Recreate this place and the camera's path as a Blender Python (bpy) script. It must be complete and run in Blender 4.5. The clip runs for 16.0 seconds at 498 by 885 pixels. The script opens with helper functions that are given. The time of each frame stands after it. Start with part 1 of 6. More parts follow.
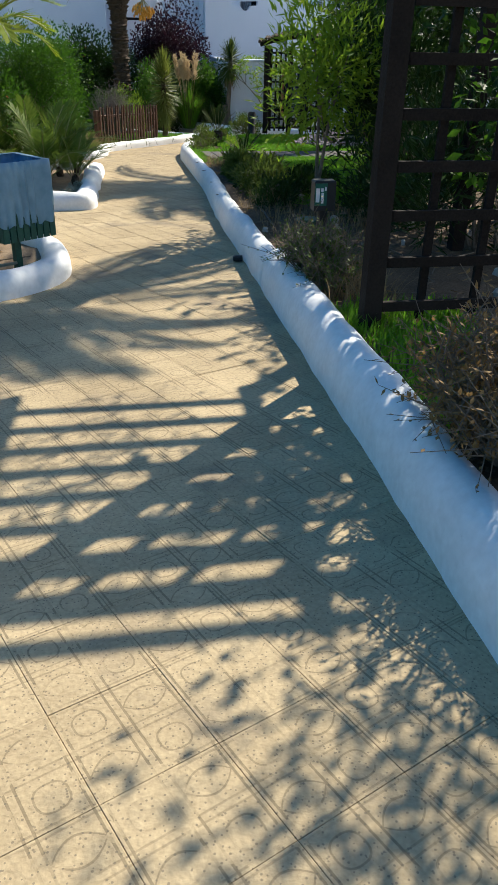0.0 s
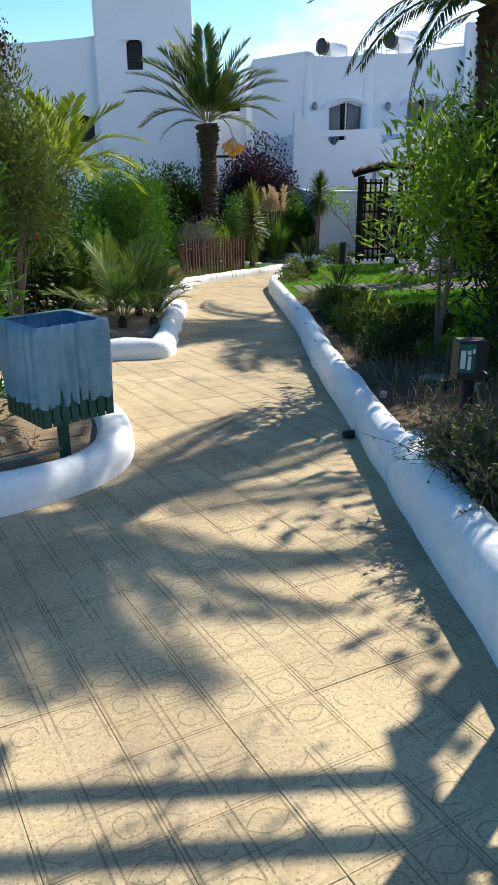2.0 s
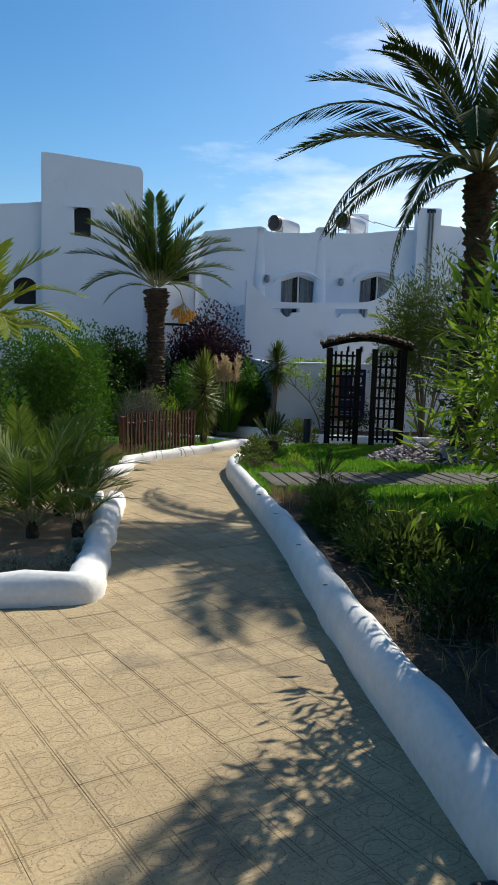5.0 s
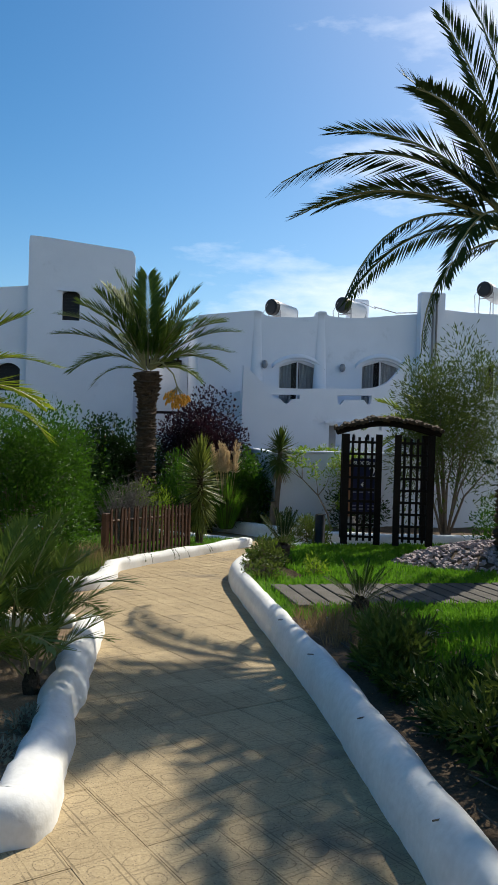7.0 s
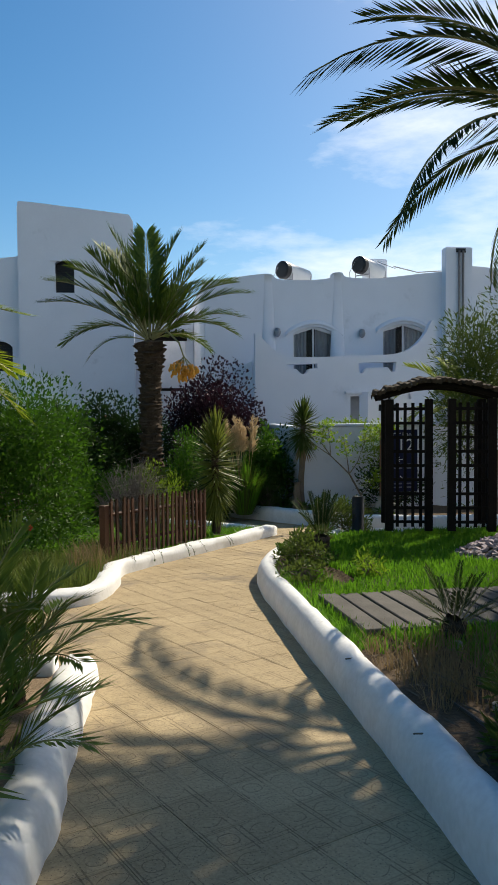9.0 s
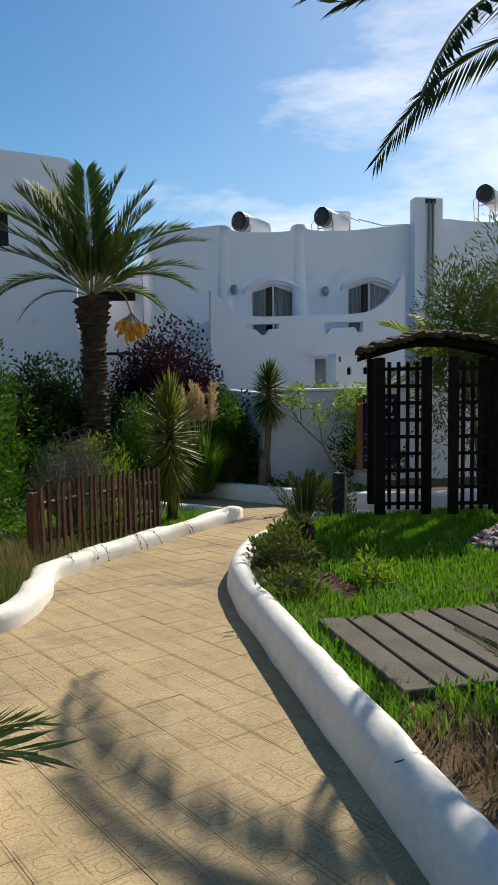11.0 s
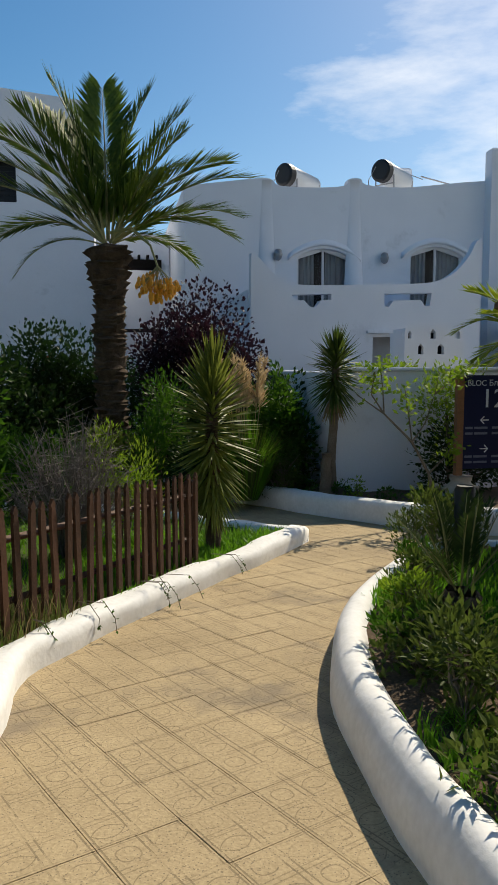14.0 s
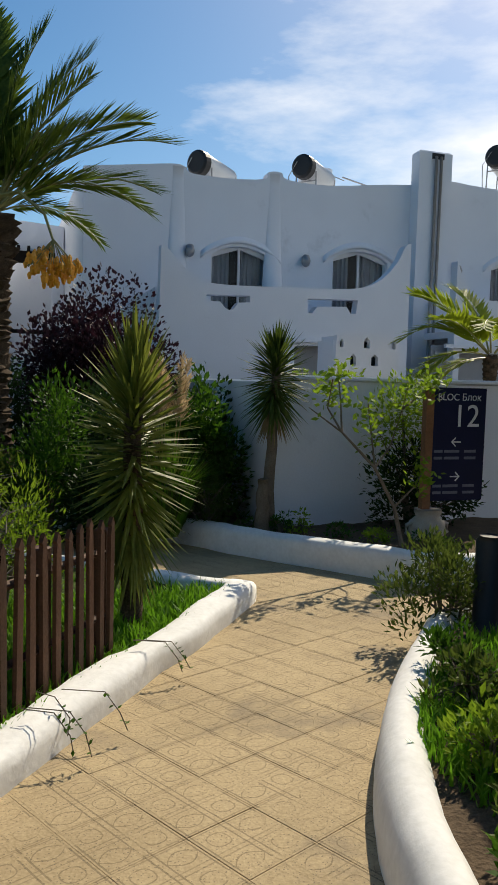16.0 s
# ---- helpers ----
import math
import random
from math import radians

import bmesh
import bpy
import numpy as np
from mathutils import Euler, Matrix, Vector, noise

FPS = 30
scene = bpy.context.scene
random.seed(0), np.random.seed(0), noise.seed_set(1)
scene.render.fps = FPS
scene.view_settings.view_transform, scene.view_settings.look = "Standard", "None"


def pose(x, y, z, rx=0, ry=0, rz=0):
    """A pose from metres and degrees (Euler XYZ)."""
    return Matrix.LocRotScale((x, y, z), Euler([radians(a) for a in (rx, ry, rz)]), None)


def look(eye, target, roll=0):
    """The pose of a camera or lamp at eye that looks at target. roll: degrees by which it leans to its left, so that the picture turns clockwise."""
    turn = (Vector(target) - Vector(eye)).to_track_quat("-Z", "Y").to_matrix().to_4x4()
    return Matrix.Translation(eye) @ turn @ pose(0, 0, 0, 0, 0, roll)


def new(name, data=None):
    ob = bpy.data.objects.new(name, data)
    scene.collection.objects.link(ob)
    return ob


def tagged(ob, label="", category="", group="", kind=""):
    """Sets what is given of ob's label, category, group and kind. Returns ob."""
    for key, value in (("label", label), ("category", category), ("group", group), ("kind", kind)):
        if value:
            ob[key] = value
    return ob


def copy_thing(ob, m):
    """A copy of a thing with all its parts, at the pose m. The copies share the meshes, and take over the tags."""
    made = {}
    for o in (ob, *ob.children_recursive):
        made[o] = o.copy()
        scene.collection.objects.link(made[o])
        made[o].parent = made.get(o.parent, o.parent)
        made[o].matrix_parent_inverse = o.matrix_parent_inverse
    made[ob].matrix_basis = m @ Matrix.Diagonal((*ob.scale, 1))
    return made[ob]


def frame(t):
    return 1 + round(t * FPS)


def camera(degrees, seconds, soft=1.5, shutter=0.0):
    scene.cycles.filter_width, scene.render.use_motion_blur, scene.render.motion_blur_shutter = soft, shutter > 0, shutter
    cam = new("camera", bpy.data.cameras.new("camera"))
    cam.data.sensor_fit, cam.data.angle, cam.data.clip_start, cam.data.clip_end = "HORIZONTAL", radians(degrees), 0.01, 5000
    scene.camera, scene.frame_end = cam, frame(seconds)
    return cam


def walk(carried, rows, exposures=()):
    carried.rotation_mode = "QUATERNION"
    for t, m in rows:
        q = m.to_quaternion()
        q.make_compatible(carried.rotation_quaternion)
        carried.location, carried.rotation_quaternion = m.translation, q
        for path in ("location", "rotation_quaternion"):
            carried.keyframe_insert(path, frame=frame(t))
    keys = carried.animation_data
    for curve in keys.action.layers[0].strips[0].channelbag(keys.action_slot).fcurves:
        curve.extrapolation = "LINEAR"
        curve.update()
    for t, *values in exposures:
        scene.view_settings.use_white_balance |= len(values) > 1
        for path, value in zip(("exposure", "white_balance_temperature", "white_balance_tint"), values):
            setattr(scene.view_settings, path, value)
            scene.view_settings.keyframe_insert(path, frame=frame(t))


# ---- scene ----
cam = camera(36.5, 16.0)
METRES, EYE, TILT, LEAN, TURN = 15.5, 1.5, 0.0, 0.0, -9.9
ROWS = [
    (0.0, 0.0, 0.0, 0.0, 0.59, -28.67, -1.07),
    (0.5, -0.0047, 0.0272, -0.002, 0.86, -27.26, -0.69),
    (1.0, -0.0067, 0.0566, -0.0036, 4.27, -26.81, -1.07),
    (1.5, -0.0126, 0.0862, -0.004, 5.43, -22.43, 1.15),
    (2.0, -0.016, 0.1125, -0.0039, 6.38, -20.16, 0.59),
    (2.5, -0.0223, 0.144, -0.0048, 4.56, -16.4, 1.09),
    (3.0, -0.0286, 0.1717, -0.0043, 7.95, -14.38, -0.68),
    (3.5, -0.0347, 0.2042, -0.0068, 3.78, -11.03, 0.36),
    (6.0, -0.0623, 0.3488, -0.0143, 1.96, -4.12, -1.58),
    (6.5, -0.0679, 0.3822, -0.0179, 2.43, 0.48, -1.56),
    (7.0, -0.0708, 0.4106, -0.0182, 1.21, -0.97, -1.56),
    (7.5, -0.0765, 0.4385, -0.0187, 2.07, -1.95, -1.13),
    (8.0, -0.0795, 0.4623, -0.0174, 1.69, -2.28, 1.12),
    (8.5, -0.0842, 0.501, -0.023, 2.23, -2.24, 0.51),
    (11.0, -0.0991, 0.6508, -0.0303, -1.97, -5.12, 0.89),
    (11.5, -0.105, 0.6852, -0.0327, 1.76, -4.6, 0.55),
    (12.0, -0.109, 0.72, -0.0374, 1.25, -5.98, 1.75),
    (12.5, -0.1101, 0.7515, -0.0381, 2.34, -4.16, 0.28),
    (13.0, -0.1142, 0.7904, -0.0432, -0.09, -6.71, -0.17),
    (13.5, -0.1177, 0.8229, -0.0442, 1.95, -6.6, 0.22),
    (14.0, -0.1249, 0.8504, -0.0449, -0.23, -5.89, 0.07),
    (14.5, -0.1318, 0.8795, -0.0457, -0.71, -4.18, -0.58),
    (15.0, -0.1384, 0.9174, -0.049, -6.03, -6.54, 1.12),
    (15.5, -0.1409, 0.9435, -0.0487, -6.25, -5.88, -1.29),
    (16.0, -0.1435, 0.9806, -0.0527, -8.37, -4.67, -1.57),
]
walk(cam, [(t, pose(0, 0, EYE, TILT, LEAN, TURN) @ pose(METRES * x, METRES * y, METRES * z, 90 + pitch, roll, yaw)) for t, x, y, z, yaw, pitch, roll in ROWS],
     exposures=[(0.0, 0.72, 6150, 10), (1.5, 0.92, 5980, 10), (3.5, 0.45, 6050, 10), (6.0, 0.14, 6100, 10), (8.0, 0.25, 6400, 10), (11.0, 0.15, 6550, 10), (16.0, 0.05, 6700, 10)])

# ---- light ----
SUN_AZ, SUN_EL = 42.0, 40.0
scene.view_settings.exposure = 0.0
world = bpy.data.worlds.new("sky")
scene.world = world
world.use_nodes = True
wn, wl = world.node_tree.nodes, world.node_tree.links
wn.clear()
w_out = wn.new("ShaderNodeOutputWorld")
w_bg = wn.new("ShaderNodeBackground")
w_sky = wn.new("ShaderNodeTexSky")
w_sky.sky_type = "NISHITA"
w_sky.sun_disc = False
w_sky.sun_elevation = radians(SUN_EL)
w_sky.sun_rotation = radians(SUN_AZ)
w_sky.air_density, w_sky.dust_density, w_sky.ozone_density = 1.0, 0.6, 2.0
w_tc = wn.new("ShaderNodeTexCoord")
w_map = wn.new("ShaderNodeMapping")
w_map.inputs["Scale"].default_value = (1.0, 1.0, 3.2)
w_map.inputs["Location"].default_value = (0.35, 0.1, 0.0)
w_noise = wn.new("ShaderNodeTexNoise")
w_noise.inputs["Scale"].default_value = 3.2
w_noise.inputs["Detail"].default_value = 9.0
w_noise.inputs["Roughness"].default_value = 0.58
w_sep = wn.new("ShaderNodeSeparateXYZ")
w_add = wn.new("ShaderNodeMath")
w_add.operation = "MULTIPLY_ADD"          # more cloud towards the sun's side
w_add.inputs[1].default_value = 0.55
w_ramp = wn.new("ShaderNodeValToRGB")
w_ramp.color_ramp.elements[0].position = 0.50
w_ramp.color_ramp.elements[1].position = 0.80
w_mix = wn.new("ShaderNodeMixRGB")
w_mix.inputs["Color2"].default_value = (10.5, 10.7, 11.0, 1)
wl.new(w_tc.outputs["Generated"], w_map.inputs["Vector"])
wl.new(w_map.outputs["Vector"], w_noise.inputs["Vector"])
wl.new(w_tc.outputs["Generated"], w_sep.inputs[0])
wl.new(w_sep.outputs["X"], w_add.inputs[0])
wl.new(w_noise.outputs["Fac"], w_add.inputs[2])
w_low = wn.new("ShaderNodeMath")
w_low.operation = "MULTIPLY_ADD"          # and less of it overhead
w_low.inputs[1].default_value = -0.42
wl.new(w_sep.outputs["Z"], w_low.inputs[0])
wl.new(w_add.outputs[0], w_low.inputs[2])
wl.new(w_low.outputs[0], w_ramp.inputs["Fac"])
wl.new(w_ramp.outputs["Color"], w_mix.inputs["Fac"])
w_sat = wn.new("ShaderNodeHueSaturation")
w_sat.inputs["Saturation"].default_value, w_sat.inputs["Value"].default_value = 1.38, 1.0
w_sat.inputs["Hue"].default_value = 0.494
wl.new(w_sky.outputs["Color"], w_sat.inputs["Color"])
wl.new(w_sat.outputs["Color"], w_mix.inputs["Color1"])
wl.new(w_mix.outputs["Color"], w_bg.inputs["Color"])
w_bg.inputs["Strength"].default_value = 0.10
wl.new(w_bg.outputs["Background"], w_out.inputs["Surface"])

sun_way = Vector((math.sin(radians(SUN_AZ)) * math.cos(radians(SUN_EL)), math.cos(radians(SUN_AZ)) * math.cos(radians(SUN_EL)), math.sin(radians(SUN_EL))))
sun_data = bpy.data.lights.new("sun", "SUN")
sun_data.energy, sun_data.angle, sun_data.color = 5.0, radians(0.55), (1.0, 0.90, 0.72)
sun = new("sun", sun_data)
sun.matrix_world = look(sun_way * 60, (0, 0, 0))


# ---- materials ----
def material(name, c1, c2, rough=0.8, scale=6.0, fine=60.0, bump=0.3, spec=0.3, metal=0.0, translucent=0.0, contrast=0.5, vary=0.0, dist=0.01, stain=None):
    """Two-scale noise between c1 and c2, with fine relief; vary: shift by each object's own random number."""
    m = bpy.data.materials.new(name)
    m.use_nodes = True
    n, l = m.node_tree.nodes, m.node_tree.links
    b, out = n["Principled BSDF"], n["Material Output"]
    b.inputs["Roughness"].default_value = rough
    b.inputs["Specular IOR Level"].default_value = spec
    b.inputs["Metallic"].default_value = metal
    tc = n.new("ShaderNodeTexCoord")
    geo = n.new("ShaderNodeNewGeometry")
    big, small = n.new("ShaderNodeTexNoise"), n.new("ShaderNodeTexNoise")
    big.inputs["Scale"].default_value, small.inputs["Scale"].default_value = scale, fine
    big.inputs["Detail"].default_value, small.inputs["Detail"].default_value = 5.0, 3.0
    for node in (big, small):
        l.new(geo.outputs["Position"], node.inputs["Vector"])
    mid = n.new("ShaderNodeMath")
    mid.operation = "MULTIPLY_ADD"
    mid.inputs[1].default_value = 0.5
    l.new(small.outputs["Fac"], mid.inputs[0])
    half = n.new("ShaderNodeMath")
    half.operation = "MULTIPLY"
    half.inputs[1].default_value = 0.5
    l.new(big.outputs["Fac"], half.inputs[0])
    l.new(half.outputs[0], mid.inputs[2])
    fac = mid.outputs[0]
    if vary:
        info = n.new("ShaderNodeObjectInfo")
        v = n.new("ShaderNodeMath")
        v.operation = "MULTIPLY_ADD"
        v.inputs[1].default_value = vary
        l.new(info.outputs["Random"], v.inputs[0])
        l.new(fac, v.inputs[2])
        s = n.new("ShaderNodeMath")
        s.operation = "SUBTRACT"
        s.inputs[1].default_value = vary / 2
        l.new(v.outputs[0], s.inputs[0])
        fac = s.outputs[0]
    ramp = n.new("ShaderNodeValToRGB")
    ramp.color_ramp.elements[0].position, ramp.color_ramp.elements[1].position = 0.5 - contrast / 2, 0.5 + contrast / 2
    ramp.color_ramp.elements[0].color, ramp.color_ramp.elements[1].color = (*c1, 1), (*c2, 1)
    l.new(fac, ramp.inputs["Fac"])
    col = ramp.outputs["Color"]
    if stain:
        blot = n.new("ShaderNodeTexNoise")
        blot.inputs["Scale"].default_value, blot.inputs["Detail"].default_value = stain[3], 8.0
        blot.inputs["Roughness"].default_value = 0.7
        l.new(geo.outputs["Position"], blot.inputs["Vector"])
        cut = n.new("ShaderNodeValToRGB")
        cut.color_ramp.elements[0].position, cut.color_ramp.elements[1].position = stain[4], stain[4] + 0.14
        l.new(blot.outputs["Fac"], cut.inputs["Fac"])
        mix = n.new("ShaderNodeMixRGB")
        mix.inputs["Color2"].default_value = (*stain[:3], 1)
        l.new(cut.outputs["Color"], mix.inputs["Fac"])
        l.new(col, mix.inputs["Color1"])
        col = mix.outputs["Color"]
    l.new(col, b.inputs["Base Color"])
    if bump:
        bp = n.new("ShaderNodeBump")
        bp.inputs["Strength"].default_value, bp.inputs["Distance"].default_value = bump, dist
        l.new(mid.outputs[0], bp.inputs["Height"])
        l.new(bp.outputs["Normal"], b.inputs["Normal"])
    if translucent:
        t = n.new("ShaderNodeBsdfTranslucent")
        l.new(col, t.inputs["Color"])
        mx = n.new("ShaderNodeMixShader")
        mx.inputs["Fac"].default_value = translucent
        l.new(b.outputs["BSDF"], mx.inputs[1])
        l.new(t.outputs["BSDF"], mx.inputs[2])
        l.new(mx.outputs["Shader"], out.inputs["Surface"])
    return m


M = {}
# limewash white with the bluish tone of the walls' shade put into it
M["white"] = material("shade_tinted_white_limewash", (0.68, 0.705, 0.76), (0.78, 0.80, 0.85), 0.85, 1.3, 45, 0.35, 0.2, stain=(0.58, 0.60, 0.64, 0.9, 0.60))
M["kerb"] = material("white_painted_concrete", (0.66, 0.66, 0.64), (0.86, 0.86, 0.85), 0.8, 5, 28, 0.35, 0.2, dist=0.012, stain=(0.42, 0.40, 0.36, 4.0, 0.66))
M["mortar"] = material("mortar", (0.28, 0.22, 0.14), (0.38, 0.30, 0.19), 0.95, 5, 90, 0.5, 0.1)
M["soil"] = material("dry_soil", (0.05, 0.036, 0.024), (0.16, 0.115, 0.075), 0.95, 4, 50, 0.9, 0.1, dist=0.03)
M["sandsoil"] = material("sandy_soil", (0.14, 0.10, 0.065), (0.32, 0.24, 0.16), 0.95, 5, 60, 0.9, 0.1, dist=0.03)
M["ground"] = material("rough_ground", (0.05, 0.06, 0.025), (0.13, 0.11, 0.06), 0.95, 0.8, 20, 0.6, 0.1, dist=0.03)
M["turf"] = material("turf", (0.03, 0.055, 0.012), (0.07, 0.10, 0.025), 0.95, 3, 60, 0.8, 0.1, dist=0.03)
M["grass"] = material("grass_blades", (0.075, 0.20, 0.010), (0.16, 0.34, 0.02), 0.55, 2.5, 30, 0, 0.2, translucent=0.5)
M["drygrass"] = material("dry_grass_blades", (0.085, 0.125, 0.022), (0.18, 0.22, 0.05), 0.7, 3, 30, 0, 0.2, translucent=0.35)
M["straw"] = material("straw", (0.16, 0.11, 0.05), (0.34, 0.25, 0.13), 0.8, 3, 40, 0, 0.2, translucent=0.25)
M["bark"] = material("palm_bark", (0.022, 0.016, 0.012), (0.13, 0.095, 0.065), 0.95, 9, 60, 1.0, 0.1, dist=0.03)
M["twig"] = material("twig_bark", (0.09, 0.07, 0.05), (0.22, 0.18, 0.14), 0.9, 9, 60, 0.4, 0.1)
M["greytwig"] = material("grey_dead_twig", (0.12, 0.10, 0.09), (0.28, 0.24, 0.22), 0.9, 9, 60, 0.4, 0.1)
M["palm"] = material("palm_leaf", (0.055, 0.10, 0.014), (0.17, 0.235, 0.035), 0.55, 2.5, 25, 0, 0.2, translucent=0.35, vary=0.3)
# darker palm_leaf: the tall crowns' shade is in its colour; also sago green
M["palmdark"] = material("dark_shaded_palm_leaf", (0.016, 0.032, 0.008), (0.052, 0.08, 0.02), 0.75, 2.5, 25, 0, 0.1, translucent=0.2, vary=0.3)
M["yucca"] = material("yucca_leaf", (0.07, 0.10, 0.012), (0.24, 0.27, 0.05), 0.5, 4, 25, 0, 0.3, translucent=0.4)
M["areca"] = material("light_palm_leaf", (0.15, 0.22, 0.010), (0.32, 0.38, 0.025), 0.55, 2.5, 25, 0, 0.2, translucent=0.5)
M["rachis"] = material("palm_rachis", (0.16, 0.16, 0.05), (0.30, 0.27, 0.10), 0.5, 8, 50, 0.2, 0.4)
M["leaf"] = material("green_leaf", (0.018, 0.062, 0.004), (0.075, 0.17, 0.012), 0.55, 3.5, 30, 0, 0.2, translucent=0.45)
M["leafdark"] = material("dark_green_leaf", (0.009, 0.027, 0.005), (0.032, 0.068, 0.011), 0.55, 3.5, 30, 0, 0.2, translucent=0.3)
M["leaflight"] = material("yellow_green_leaf", (0.12, 0.21, 0.010), (0.26, 0.38, 0.03), 0.55, 3.5, 30, 0, 0.2, translucent=0.5)
M["leafolive"] = material("olive_leaf", (0.042, 0.072, 0.010), (0.12, 0.16, 0.03), 0.55, 3.5, 30, 0, 0.2, translucent=0.4)
M["leafdry"] = material("dry_brown_leaf", (0.15, 0.085, 0.028), (0.32, 0.20, 0.075), 0.7, 4, 30, 0, 0.2, translucent=0.3)
M["leafsilver"] = material("silver_leaf", (0.16, 0.19, 0.14), (0.32, 0.34, 0.27), 0.7, 5, 30, 0, 0.2, translucent=0.2)
M["burgundy"] = material("burgundy_bract", (0.012, 0.007, 0.009), (0.055, 0.014, 0.026), 0.6, 3, 30, 0, 0.3, translucent=0.25)
M["petal"] = material("red_petal", (0.55, 0.02, 0.02), (0.75, 0.08, 0.06), 0.5, 8, 60, 0, 0.3, translucent=0.4)
M["plume"] = material("pampas_plume", (0.42, 0.30, 0.16), (0.66, 0.52, 0.32), 0.9, 8, 80, 0, 0.1, translucent=0.35)
M["dates"] = material("orange_dates", (0.62, 0.22, 0.01), (0.85, 0.42, 0.03), 0.4, 14, 80, 0.2, 0.5)
M["darkwood"] = material("black_stained_wood", (0.007, 0.0055, 0.005), (0.026, 0.020, 0.016), 0.85, 4, 70, 0.6, 0.12, vary=0.2)
M["fencewood"] = material("brown_stained_wood", (0.04, 0.019, 0.010), (0.11, 0.05, 0.027), 0.7, 5, 70, 0.5, 0.3, vary=0.35)
M["deck"] = material("grey_weathered_wood", (0.05, 0.046, 0.04), (0.13, 0.12, 0.105), 0.85, 5, 80, 0.6, 0.2, vary=0.3)
M["thatch"] = material("old_thatch", (0.035, 0.026, 0.018), (0.12, 0.09, 0.06), 0.95, 8, 60, 0.8, 0.1)
# near-black that stands in for shade inside rooms and openings
M["dark"] = material("unlit_interior_dark", (0.012, 0.013, 0.016), (0.022, 0.024, 0.028), 0.6, 2, 20, 0, 0.3)
M["frame"] = material("white_window_frame", (0.62, 0.63, 0.64), (0.75, 0.75, 0.75), 0.45, 5, 60, 0.1, 0.4)
M["curtain"] = material("grey_curtain", (0.22, 0.23, 0.25), (0.40, 0.41, 0.43), 0.9, 4, 60, 0.3, 0.1)
M["shutter"] = material("grey_shutter", (0.28, 0.29, 0.31), (0.38, 0.39, 0.41), 0.6, 4, 60, 0.2, 0.3)
M["tank"] = material("white_enamel_tank", (0.62, 0.63, 0.64), (0.78, 0.78, 0.78), 0.35, 4, 60, 0.05, 0.5)
M["black"] = material("black_rubber", (0.010, 0.010, 0.011), (0.022, 0.022, 0.024), 0.5, 6, 60, 0.1, 0.4)
M["metal"] = material("dull_steel", (0.25, 0.25, 0.26), (0.42, 0.42, 0.43), 0.45, 8, 80, 0.1, 0.5, metal=0.7)
M["binblue"] = material("blue_plastic_bag", (0.15, 0.29, 0.39), (0.36, 0.54, 0.64), 0.28, 2.5, 9, 0.2, 0.6, translucent=0.35, contrast=0.35)
M["bininside"] = material("blue_bag_inside", (0.09, 0.22, 0.42), (0.16, 0.33, 0.55), 0.4, 6, 40, 0.25, 0.5, translucent=0.3)
M["bingreen"] = material("dark_green_plastic", (0.008, 0.05, 0.032), (0.02, 0.09, 0.058), 0.5, 6, 50, 0.2, 0.4)
M["signgreen"] = material("green_sign_face", (0.01, 0.09, 0.065), (0.02, 0.13, 0.09), 0.4, 6, 50, 0.05, 0.4)
M["signblue"] = material("navy_sign_face", (0.006, 0.008, 0.035), (0.011, 0.014, 0.05), 0.6, 5, 50, 0.05, 0.2)
M["signwhite"] = material("white_sign_paint", (0.62, 0.62, 0.64), (0.75, 0.75, 0.76), 0.5, 8, 60, 0.0, 0.3)
M["signgrey"] = material("faded_sign_paint", (0.10, 0.11, 0.16), (0.16, 0.17, 0.22), 0.5, 8, 60, 0.0, 0.3)
M["postwood"] = material("orange_brown_post", (0.16, 0.07, 0.03), (0.30, 0.14, 0.06), 0.6, 6, 60, 0.4, 0.3)
M["stone"] = material("pale_stone", (0.30, 0.27, 0.23), (0.50, 0.46, 0.40), 0.85, 7, 70, 0.6, 0.2)
M["pebble"] = material("mulch_chips", (0.12, 0.09, 0.085), (0.38, 0.32, 0.32), 0.9, 9, 60, 0.4, 0.2, vary=0.3, contrast=0.3)

glass = bpy.data.materials.new("window_glass")
glass.use_nodes = True
gb = glass.node_tree.nodes["Principled BSDF"]
gb.inputs["Base Color"].default_value = (0.9, 0.95, 0.95, 1)
gb.inputs["Roughness"].default_value = 0.03
gb.inputs["Transmission Weight"].default_value = 1.0
gb.inputs["IOR"].default_value = 1.3
M["glass"] = glass


